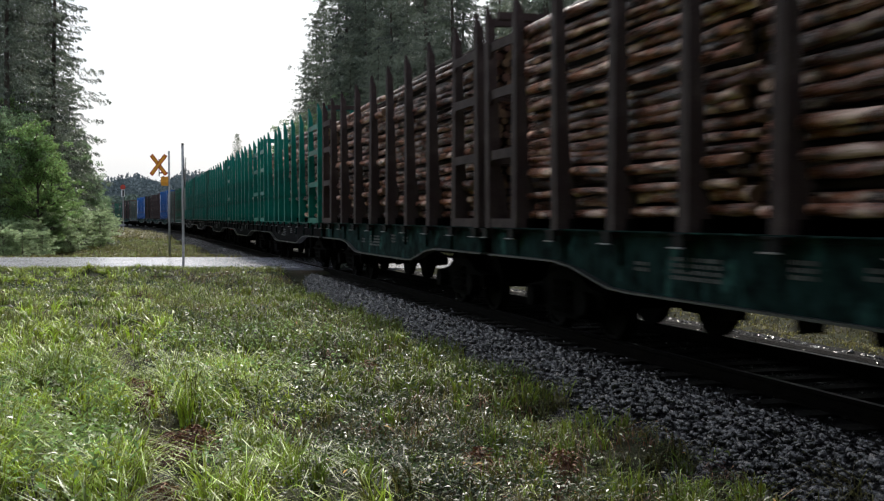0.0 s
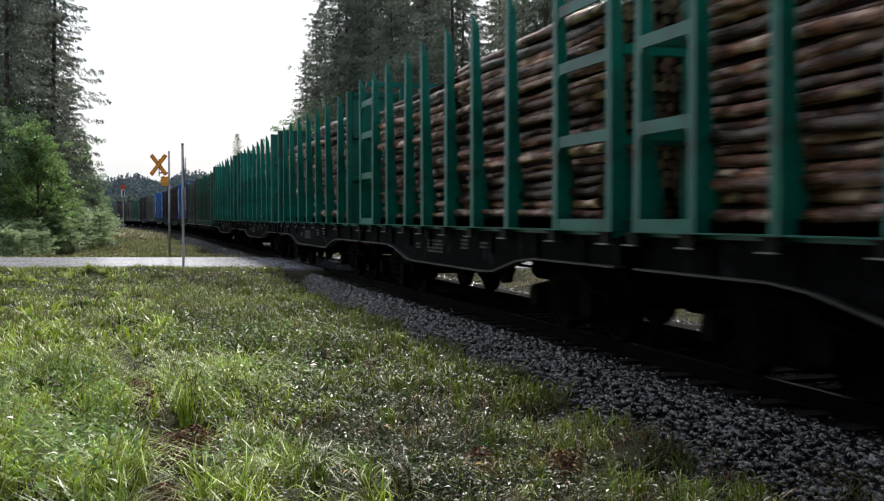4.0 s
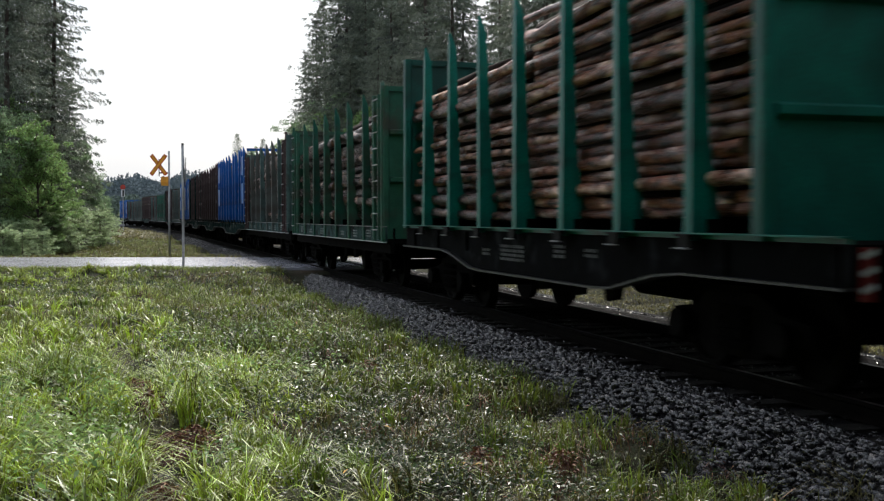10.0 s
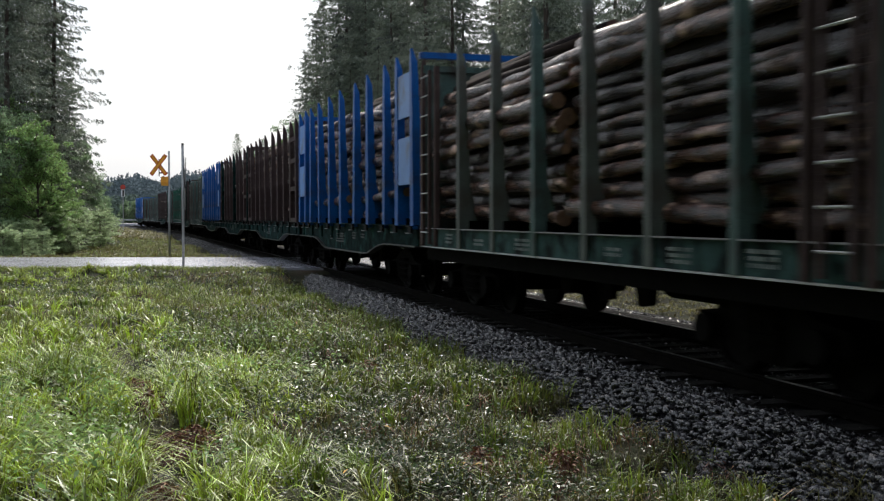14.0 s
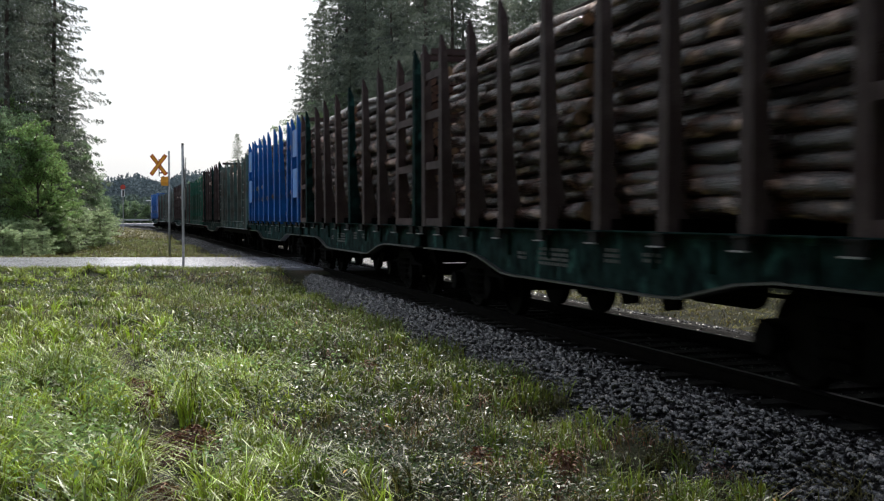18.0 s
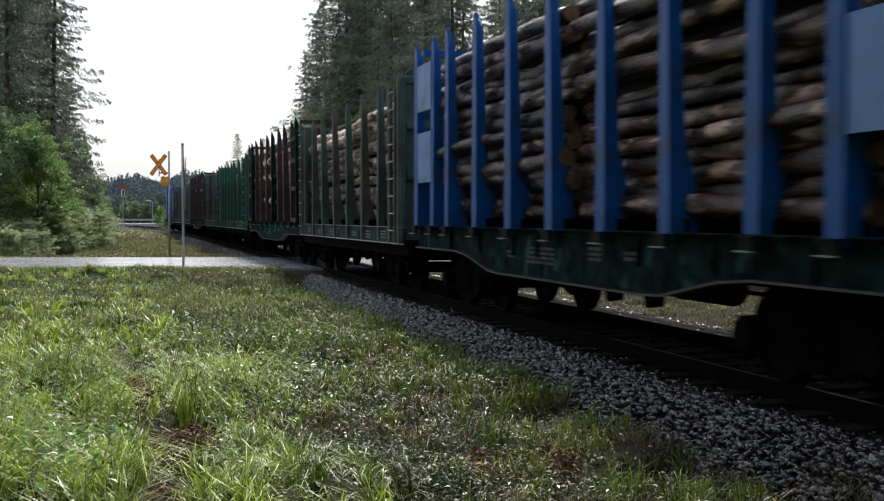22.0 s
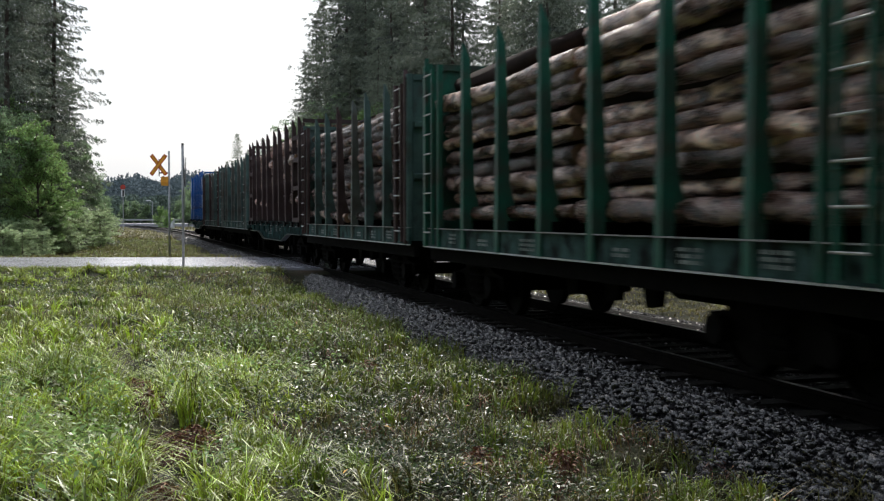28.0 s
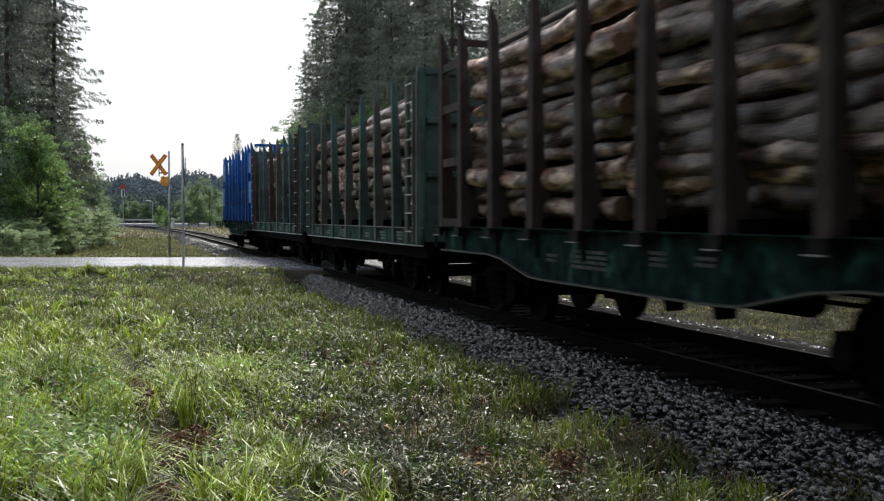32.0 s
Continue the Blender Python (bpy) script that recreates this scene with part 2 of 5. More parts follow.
# ballast bed following the track
stations = [-260, -120, -60] + list(range(-20, 110, 5)) + list(range(110, 340, 10))
prof = [(-2.15, -0.60), (-1.62, -0.24), (-1.30, -0.20), (1.30, -0.20), (1.45, -0.07), (1.80, -0.07), (2.25, -0.60)]
bm = Mesh()
for s in stations:
    cx, cy, a = track_at(s)
    bm.v += [(cx + px * math.cos(a), cy + px * math.sin(a), pz) for px, pz in prof]
k = len(prof)
bm.f = [(j * k + i, j * k + i + 1, (j + 1) * k + i + 1, (j + 1) * k + i) for j in range(len(stations) - 1) for i in range(k - 1)]
ballast = tagged(new("ballast", bm.data("ballast", BALLAST)), "bed of dark wet crushed stone under the rails", "ballast", kind="structure")

track = tagged(new("track"), "single railway track with rusty rails on wooden sleepers", "railway track", kind="structure")
for sx in (-1, 1):
    m, tp = Mesh(), Mesh()
    sec = [(-0.07, -0.17), (0.07, -0.17), (0.07, -0.155), (0.012, -0.13), (0.012, -0.05), (0.036, -0.035), (0.036, -0.004), (-0.036, -0.004), (-0.036, -0.035), (-0.012, -0.05), (-0.012, -0.13), (-0.07, -0.155)]
    n = len(sec)
    for s in stations:
        cx, cy, a = track_at(s)
        o = sx * 0.797
        m.v += [(cx + (o + px) * math.cos(a), cy + (o + px) * math.sin(a), pz) for px, pz in sec]
        tp.v += [(cx + (o + px) * math.cos(a), cy + (o + px) * math.sin(a), 0.0) for px in (-0.03, 0.03)]
    m.f = [(j * n + i, j * n + (i + 1) % n, (j + 1) * n + (i + 1) % n, (j + 1) * n + i) for j in range(len(stations) - 1) for i in range(n)]
    tp.f = [(2 * j, 2 * j + 1, 2 * j + 3, 2 * j + 2) for j in range(len(stations) - 1)]
    rail = part("rail", m, RAIL, track)
    part("running_face", tp, RAIL_TOP, rail)


# ---- timber wagons ----
SIDE = 1.5


def bogie_mesh(nx):
    """One cast side frame with axle boxes and springs, at x = nx."""
    m = Mesh()
    x0, x1 = nx - 0.09, nx + 0.09
    m.prism([(-1.25, 0.62), (-1.25, 0.42), (-0.72, 0.40), (-0.42, 0.22), (0.42, 0.22), (0.72, 0.40), (1.25, 0.42), (1.25, 0.62),
             (0.8, 0.68), (0.4, 0.86), (-0.4, 0.86), (-0.8, 0.68)], x0, x1)
    return m


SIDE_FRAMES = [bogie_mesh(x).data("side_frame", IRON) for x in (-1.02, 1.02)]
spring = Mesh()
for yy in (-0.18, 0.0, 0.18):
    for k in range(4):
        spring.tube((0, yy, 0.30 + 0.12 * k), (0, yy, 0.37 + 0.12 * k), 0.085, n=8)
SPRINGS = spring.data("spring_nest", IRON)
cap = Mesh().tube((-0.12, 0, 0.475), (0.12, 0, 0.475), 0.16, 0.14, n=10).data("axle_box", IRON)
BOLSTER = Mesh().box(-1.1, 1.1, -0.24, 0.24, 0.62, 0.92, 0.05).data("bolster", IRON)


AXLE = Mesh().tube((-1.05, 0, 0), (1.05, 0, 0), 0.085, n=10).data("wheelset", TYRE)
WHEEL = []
for sx in (-1, 1):
    m = Mesh()
    rings = [(0.685, 0.09), (0.685, 0.505), (0.72, 0.512), (0.745, 0.482), (0.83, 0.472), (0.83, 0.42), (0.79, 0.40), (0.78, 0.2), (0.84, 0.17), (0.84, 0.09)]
    n = 28
    for x, r in rings:
        m.v += [(sx * x, r * math.cos(2 * math.pi * i / n), r * math.sin(2 * math.pi * i / n)) for i in range(n)]
    m.f = [(k * n + i, k * n + (i + 1) % n, (k + 1) * n + (i + 1) % n, (k + 1) * n + i) for k in range(len(rings) - 1) for i in range(n)]
    WHEEL.append(m.data("wheel", TYRE))
COUPLER = Mesh().box(-0.11, 0.11, 0.0, 0.55, 0.96, 1.16, 0.03).add(
    [(-0.2, -0.28, 0.9), (0.06, -0.3, 0.9), (0.2, -0.02, 0.9), (-0.2, 0.04, 0.9), (-0.2, -0.28, 1.2), (0.06, -0.3, 1.2), (0.2, -0.02, 1.2), (-0.2, 0.04, 1.2)],
    [(3, 2, 1, 0), (4, 5, 6, 7), (0, 1, 5, 4), (1, 2, 6, 5), (2, 3, 7, 6), (3, 0, 4, 7)]).data("coupler", IRON)


def stake_mesh(z0, z1, tip, wide=0.15, foot=0.0):
    """A pressed steel stake: outer flange at -x, a box web that deepens towards the foot, a slanted tip; the near side is -x."""
    m = Mesh()
    w0, w1 = wide / 2, wide * 0.36
    d0, d1 = 0.19 + foot * 0.17, 0.12
    zt = z1 - tip
    sec = [(z0, w0, d0), (z0 + 0.5, w0, d0 - 0.02), (z0 + 1.05, w0 * 0.96, 0.20), (zt, w1, d1), (z1, w1 * 0.25, d1 * 0.25)]
    v = []
    for z, w, d in sec:
        v += [(-0.01, -w, z), (-0.01, w, z), (0.02, w, z), (0.02, w * 0.7, z), (d, w * 0.7, z), (d, -w * 0.7, z), (0.02, -w * 0.7, z), (0.02, -w, z)]
    k = len(sec)
    f = [(j * 8 + i, j * 8 + i + 8, j * 8 + (i + 1) % 8 + 8, j * 8 + (i + 1) % 8) for j in range(k - 1) for i in range(8)]
    return m.add(v, f + [tuple(range(8)), tuple(range(8 * k - 1, 8 * k - 9, -1))])


def ladder_mesh(z0, z1, gap):
    m = Mesh()
    for sy in (0, gap):
        m.box(-0.03, 0.03, sy - 0.03, sy + 0.03, z0, z1)
    return m


RUNG_STEEL = material("bright_rung_steel", (0.46, 0.47, 0.47), (0.3, 0.3, 0.3), rough=0.4, scale=9, bump=0.05)
RUNG = Mesh().tube((-0.045, 0, 0), (-0.045, 0.42, 0), 0.014, n=6).data("rung", RUNG_STEEL)


def end_wall_plate(z0, z1, mat, ribs, parent, y, face):
    """A full end wall across the wagon with ribs and stiffened edge; face is -1 at the front, 1 at the rear."""
    wall = part("end_wall", Mesh().box(-1.36, 1.36, y - 0.02, y + 0.02, z0, z1 - 0.12), mat, parent)
    o = y + face * 0.024
    for z in ribs:
        part("end_rib", Mesh().prism([(o, z - 0.10), (o + face * 0.09, z - 0.05), (o + face * 0.09, z + 0.03), (o, z + 0.06)], -1.34, 1.34), mat, wall)
    for sx in (-1, 1):
        part("end_post", Mesh().box(sx * 1.43 - 0.066, sx * 1.43 + 0.066, y - 0.10, y + 0.10, z0, z1, 0.025), mat, wall)
    part("end_post", Mesh().box(-0.05, 0.05, o, o + face * 0.07, z0, z1 - 0.13, 0.01) if face > 0 else Mesh().box(-0.05, 0.05, o - 0.07, o, z0, z1 - 0.13, 0.01), mat, wall)
    part("top_rail", Mesh().box(-1.36, 1.36, y - 0.07, y + 0.07, z1 - 0.115, z1 - 0.004, 0.015), mat, wall)


def end_frame_open(z0, z1, mat, parent, y):
    """Open end: posts and cross bars."""
    f = Mesh()
    for x in (-0.48, 0.48):
        f.box(x - 0.06, x + 0.06, y - 0.05, y + 0.05, z0, z1 - 0.19)
    fr = part("end_frame", f, mat, parent)
    for z in (z0 + 0.12, z0 + (z1 - z0) * 0.32, z0 + (z1 - z0) * 0.62, z1 - 0.13):
        part("cross_bar", Mesh().box(-1.36, 1.36, y - 0.06, y + 0.06, z - 0.06, z + 0.06, 0.015), mat, fr)


def corner_panel(z0, z1, mat, parent, ya, yb, sx, kind, accent):
    """The stiffened corner bay between the last two stakes on one side."""
    lo, hi = min(ya, yb), max(ya, yb)
    x = sx * (SIDE - 0.02)
    if kind == "bars":
        for z in (z0 + 0.15, z0 + (z1 - z0) * 0.36, z0 + (z1 - z0) * 0.64, z0 + (z1 - z0) * 0.86):
            part("corner_bar", Mesh().prism([(lo, z - 0.26), (lo + 0.14, z - 0.09), (hi - 0.14, z - 0.09), (hi, z - 0.26), (hi, z + 0.05), (lo, z + 0.05)], x - 0.02, x + 0.02), mat, parent)
    elif kind == "plates":
        for za, zb in ((0.26, 0.54), (0.66, 0.92)):
            part("corner_plate", Mesh().prism([(lo + 0.05, z0 + (z1 - z0) * za), (hi - 0.05, z0 + (z1 - z0) * za), (hi - 0.05, z0 + (z1 - z0) * zb), (lo + 0.05, z0 + (z1 - z0) * zb)],
                                              x - sx * 0.02, x + sx * 0.02), accent, parent, "pale blue corner plate")


def wagon(spec):
    """A stake wagon for round timber. Local y runs to the rear, the rear end lies at y = half."""
    kind, paint, stakes, sill, ends, label, top = (spec[k] for k in ("kind", "paint", "stakes", "sill", "ends", "label", "top"))
    half = spec["length"] / 2
    w = tagged(new("timber_wagon"), label, "railway wagon", "wagons of the timber train")
    belly = kind == "belly"
    deck_z = 1.38 if belly else 1.12
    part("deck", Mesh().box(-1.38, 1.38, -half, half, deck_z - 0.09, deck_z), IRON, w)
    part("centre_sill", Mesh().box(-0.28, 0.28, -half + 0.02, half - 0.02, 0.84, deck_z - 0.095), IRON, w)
    for sx in (-1, 1):
        if belly:
            lo, lw = 1.03, 0.755
            low = [(-half, lo), (-half + 2.6, lo), (-half + 3.2, lo - 0.05), (-half + 4.3, lw + 0.02), (-half + 4.8, lw), (half - 4.8, lw), (half - 4.3, lw + 0.02), (half - 3.2, lo - 0.05), (half - 2.6, lo), (half, lo)]
            side = part("side_sill", Mesh().prism([(-half, deck_z)] + low + [(half, deck_z)], sx * 1.40 - 0.012, sx * 1.40 + 0.012), sill, w)
            part("bottom_flange", Mesh().prism(low + [(y, z - 0.025) for y, z in reversed(low)], sx * 1.40 - 0.09, sx * 1.40 + 0.09), EDGE, side)
            part("top_flange", Mesh().box(sx * 1.40 - 0.014, sx * 1.40 + 0.014, -half, half, deck_z + 0.004, deck_z + 0.05).box(sx * 1.45 - 0.06, sx * 1.45 + 0.06, -half, half, deck_z + 0.05, deck_z + 0.065), sill if paint is not TEAL else TEAL, side)
            if sx < 0:
                for y in spec["ys"][1:-1]:
                    part("web_rib", Mesh().box(-1.455, -1.414, y - 0.3, y - 0.27, lo + 0.01, deck_z - 0.02), sill, side)
        else:
            side = part("side_board", Mesh().box(sx * 1.44 - 0.025, sx * 1.44 + 0.025, -half, half, 1.06, 1.38), spec.get("board", paint), w)
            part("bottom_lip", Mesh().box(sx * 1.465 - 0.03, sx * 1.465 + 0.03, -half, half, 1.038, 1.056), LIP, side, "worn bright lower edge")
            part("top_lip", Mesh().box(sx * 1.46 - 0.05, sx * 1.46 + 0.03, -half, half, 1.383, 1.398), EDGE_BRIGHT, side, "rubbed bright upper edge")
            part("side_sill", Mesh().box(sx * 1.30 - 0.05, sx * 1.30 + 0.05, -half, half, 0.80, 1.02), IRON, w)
    # stencilled patches, too small to read: short broken lines
    blocks = ((-2.2, 0.4, 1.10, 2), (-1.2, 0.4, 1.06, 3), (0.3, 1.0, 0.95, 4), (1.8, 0.35, 1.0, 2)) if belly else ((-5.1, 0.5, 1.14, 3), (-3.6, 0.5, 1.12, 3), (-2.0, 0.45, 1.14, 2), (0.9, 0.6, 1.12, 3), (2.9, 0.5, 1.14, 2), (4.6, 0.4, 1.14, 3))
    x, m = -1.4125 if belly else -1.4655, Mesh()
    for y0, wide, z, lines in blocks:
        for j in range(lines):
            y = y0
            while y < y0 + wide:
                step = rng_s.uniform(0.06, 0.22)
                m.box(x - 0.003, x, y, min(y + step, y0 + wide) - 0.02, z + 0.065 * j, z + 0.065 * j + 0.04)
                y += step + 0.015
    tagged(part("stencil", m, STENCIL if belly else STENCIL_PALE, w, "faint broken white stencil"), kind="stuff")
    for yb in (-half + 2.15, half - 2.15):
        bg = part("bogie", BOLSTER, None, w, "black cast bogie", pose(0, yb, 0))
        for me, sx in zip(SIDE_FRAMES, (-1, 1)):
            part("side_frame", me, None, bg)
            tagged(part("spring_nest", SPRINGS, None, bg, at=pose(sx * 1.13, 0, 0)), kind="stuff")
            for ya in (-0.925, 0.925):
                part("axle_box", cap, None, bg, at=pose(sx * 1.15, ya, 0))
        for ya in (-0.925, 0.925):
            axle = part("wheelset", AXLE, None, w, "grimy steel wheelset", pose(0, yb + ya, 0.475))
            for me in WHEEL:
                part("wheel", me, None, axle)
            WHEELS.append(axle)
    part("coupler", COUPLER, None, w, at=pose(0, -half, 0))
    part("coupler", COUPLER, None, w, at=pose(0, half, 0, 0, 0, 180))
    part("air_tank", Mesh().tube((0.5, -1.1, 0.66), (0.5, 0.3, 0.66), 0.2, n=12), IRON, w)
    for y in (-1.3, -0.2, 1.1):
        part("brake_lever", Mesh().prism([(y - 0.25, 0.95), (y - 0.15, 0.52), (y + 0.15, 0.48), (y + 0.3, 0.95)], -0.8, -0.7), IRON, w)
    part("brake_rod", Mesh().tube((-0.6, -half + 3.2, 0.80), (-0.6, half - 3.2, 0.80), 0.025, n=6), IRON, w)
    if spec.get("flag"):
        board = part("tail_board", Mesh().box(-1.32, -1.18, -half - 0.02, -half - 0.004, 0.92, 1.36), RED_LAMP, w, "red and white striped end marker")
        for z in (1.0, 1.14, 1.28):
            part("stripe", Mesh().add([(x, -half - yy, z + (x + 1.25) * 0.35 + dz) for yy in (0.0245, 0.0205) for x, dz in ((-1.32, 0), (-1.18, 0), (-1.18, 0.05), (-1.32, 0.05))],
                                      [(0, 1, 2, 3), (7, 6, 5, 4), (0, 4, 5, 1), (1, 5, 6, 2), (2, 6, 7, 3), (3, 7, 4, 0)]), BOX_WHITE, board)
    # bunks that carry the load
    for d in spec["ys"]:
        if 0.5 < d < spec["length"] - 0.5:
            part("bunk", Mesh().box(-1.33, 1.33, half - d - 0.09, half - d + 0.09, deck_z + 0.002, deck_z + (0.2 if belly else 0.42)), IRON, w)
    # stakes
    base = deck_z - 0.02 if belly else 1.06
    meshes = [stake_mesh(base, top, 0.26, 0.24 if paint is BLUE else 0.22 if spec["sill"] is SILL_GREEN else 0.155, 0.75 if belly and paint is not BLUE else 1.0).data("stake", p) for p in stakes]
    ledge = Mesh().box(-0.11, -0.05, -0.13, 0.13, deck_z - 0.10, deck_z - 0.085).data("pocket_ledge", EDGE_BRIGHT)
    bracket = Mesh().prism([(-0.13, deck_z + 0.03), (-0.10, deck_z - 0.10), (0.10, deck_z - 0.10), (0.13, deck_z + 0.03)], -0.06, -0.013).prism([(-0.15, deck_z + 0.03), (0.15, deck_z + 0.03), (0.15, deck_z + 0.05), (-0.15, deck_z + 0.05)], -0.085, -0.013).data("stake_pocket", POCKET)
    for sx in (-1, 1):
        turn = 0 if sx < 0 else 180
        for i, d in enumerate(spec["ys"]):
            y = half - d
            k = (i * 7 + (3 if sx > 0 else 0)) % len(meshes)
            st = part("stake", meshes[k], None, w, at=pose(sx * SIDE, y, 0, sx * rng_s.uniform(-0.2, 0.2), rng_s.uniform(-0.5, 0.5), turn + rng_s.uniform(-1.5, 1.5)))
            if belly:
                part("pocket_ledge", ledge, None, part("stake_pocket", bracket, None, w, at=st.matrix_basis.copy()))
        if ends == "ladder":
            for e in (-1, 1):
                lad = part("ladder", ladder_mesh(1.1, top - 0.2, 0.42), paint, w, at=pose(sx * (SIDE + 0.03), e * (half - 0.55) - 0.21, 0))
                for i in range(9):
                    part("rung", RUNG, None, lad, "worn bright steel rung", pose(0 if sx < 0 else 0.09, 0, 1.32 + 0.36 * i))
                part("corner_post", Mesh().box(-0.05, 0.05, -0.06, 0.06, 1.06, top - 0.10, 0.015).prism([(-0.06, top - 0.10), (0.06, top - 0.10), (-e * 0.05, top + 0.07)], -0.04, 0.04),
                     paint, w, at=pose(sx * (SIDE - 0.02), e * (half - 0.16), 0))
                part("corner_post", Mesh().box(-0.05, 0.05, -0.05, 0.05, 1.06, top - 0.16, 0.015), paint, w, at=pose(sx * (SIDE - 0.03), e * (half - 1.03), 0))
        elif ends in ("bars", "plates"):
            for da, db in spec["bays"]:
                corner_panel(deck_z, top - 0.15, paint, w, half - da, half - db, sx, ends, PALE_BLUE)
    z_ribs = (2.58, 3.66) if ends == "wall" else (2.43, 3.47)
    if ends in ("ladder", "wall"):
        inset = 1.2 if ends == "wall" else 0.14
        end_wall_plate(deck_z + 0.004, top - 0.03, spec.get("end_paint", paint), z_ribs, w, -half + inset, -1)
        end_wall_plate(deck_z + 0.004, top - 0.03, spec.get("end_paint", paint), z_ribs, w, half - 0.14, 1)
    else:
        end_frame_open(deck_z + 0.004, top, paint, w, -half + 0.08)
        end_frame_open(deck_z + 0.004, top, paint, w, half - 0.08)
    return w


YS = {"bars": (14.0, [0.08, 1.2, 2.75, 4.4, 6.1, 7.75, 9.4, 11.0, 12.6, 13.92], [(0.08, 1.2), (12.6, 13.92)]),
      "teal": (13.8, [0.08, 1.3, 2.75, 4.2, 5.6, 7.1, 8.6, 10.2, 12.1, 13.72], [(0.08, 1.3), (12.1, 13.72)]),
      "wall": (13.9, [1.55, 3.2, 4.9, 6.5, 8.2, 9.9, 11.5], []),
      "plates": (14.2, [0.08, 1.15, 2.1, 3.65, 5.25, 6.85, 8.45, 10.05, 11.65, 12.85, 14.1], [(0.05, 1.15), (12.85, 14.1)]),
      "ladder": (13.1, [2.45, 4.15, 5.9, 7.6, 9.3, 11.0], [])}
rng_s = np.random.default_rng(11)
# Rubbed flange; its glossy line is painted as a paler tone.
EDGE = material("rubbed_sheen_flange", (0.036, 0.037, 0.04), (0.010, 0.011, 0.012), rough=0.4, scale=4, bump=0.05)
# Glints on the sky-facing ledges are painted as this pale steel.
EDGE_BRIGHT = material("glint_ledge_steel", (0.30, 0.30, 0.31), (0.12, 0.12, 0.125), rough=0.3, scale=9, bump=0.05)
POCKET = material("pocket_iron", (0.007, 0.007, 0.0075), (0.003, 0.003, 0.003), rough=0.6, metal=0.0, scale=9, bump=0.1, spec=0.1)
# Pale, so the line of sky light on the lip lies in its colour.
LIP = material("skylit_edge_paint", (0.66, 0.66, 0.66), (0.45, 0.45, 0.45), rough=0.5, metal=0.0, scale=5, bump=0.05)
WHEELS = []
BROWN_L = "rust-brown stake wagon on a green fishbelly frame"
TEAL_L = "bright teal stake wagon on a black fishbelly frame"
SPECS = {
    "brown": dict(kind="belly", paint=BROWN, stakes=[BROWN], sill=SILL_GREEN, ends="bars", label=BROWN_L, top=4.85),
    "oxide": dict(kind="belly", paint=OXIDE, stakes=[OXIDE, BROWN, BROWN, SILL_GREEN], sill=SILL_GREEN, ends="bars", label=BROWN_L, top=4.85),
    "teal_open": dict(kind="belly", paint=TEAL, stakes=[TEAL], sill=SILL_BLACK, ends="bars", label=TEAL_L + " with open ends", top=4.9),
    "teal": dict(kind="belly", paint=TEAL, stakes=[TEAL], sill=SILL_BLACK, ends="wall", end_paint=TEAL_END, label=TEAL_L + " with plated ends", top=4.8),
    "green": dict(kind="flat", paint=GREEN, stakes=[GREEN, SEA_GREEN], sill=GREEN, ends="ladder", board=BOARD_TEAL, label="dull green stake wagon with side boards and corner ladders", top=4.5),
    "sea": dict(kind="flat", paint=SEA_GREEN, stakes=[SEA_GREEN], sill=SEA_GREEN, ends="ladder", board=BOARD_TEAL, label="sea-green stake wagon with side boards and corner ladders", top=4.5),
    "mixed": dict(kind="flat", paint=OXIDE, stakes=[TEAL_GREY, GREY_GREEN, TEAL_GREY, TEAL_GREY, OXIDE], sill=OXIDE, ends="ladder", end_paint=TEAL_GREY, board=BOARD_TEAL, label="patched brown and green stake wagon with corner ladders", top=4.5),
    "worn": dict(kind="flat", paint=OXIDE, stakes=[GREY_GREEN, GREY_GREEN, TEAL_GREY], sill=OXIDE, ends="ladder", end_paint=TEAL_GREY, board=BOARD_TEAL, label="grey-painted stake wagon with rusty corner ladders", top=4.5),
    "grey": dict(kind="flat", paint=GREY_GREEN, stakes=[GREY_GREEN, TEAL_GREY], sill=GREY_GREEN, ends="ladder", end_paint=TEAL_GREY, board=BOARD_TEAL, label="weathered grey-green stake wagon with corner ladders", top=4.5),
    "blue": dict(kind="belly", paint=BLUE, stakes=[BLUE], sill=SILL_GREEN, ends="plates", label="bright blue stake wagon with pale blue corner plates", top=4.9),
}
# the train, front to back: kind, place of the rear end along the train, log thickness class, load heights of its two stacks
TRAIN = [("brown", 15.86, 3, (1.0, 1.0)), ("brown", 30.26, 3, (0.98, 0.96)), ("teal_open", 44.69, 3, (0.96, 0.86)), ("teal_open", 59.01, 3, (0.92, 0.84)), ("teal", 73.32, 0, (0.92, 0.86)), ("teal", 87.82, 0, (0.97, 0.82)),
         ("teal", 102.57, 0, (1.02, 0.86)), ("green", 117.3, 1, (0.95, 0.92)), ("worn", 131.73, 1, (0.96, 0.94)), ("blue", 146.39, 1, (0.94, 0.93)), ("brown", 160.96, 1, (1.0, 0.98)), ("oxide", 175.55, 1, (1.0, 0.98)),
         ("blue", 190.15, 1, (0.96, 0.95)), ("grey", 204.38, 2, (0.97, 0.97)), ("oxide", 218.91, 2, (1.0, 0.96)), ("sea", 233.11, 2, (1.0, 0.93)), ("mixed", 247.38, 1, (0.97, 0.95)), ("brown", 262.0, 2, (1.0, 0.97)),
         ("grey", 276.46, 2, (0.96, 0.92)), ("mixed", 290.93, 1, (0.96, 0.94)), ("blue", 305.4, 1, (0.92, 0.92))]

# ---- round timber ----
LOG_D = (0.165, 0.205, 0.27, 0.138)


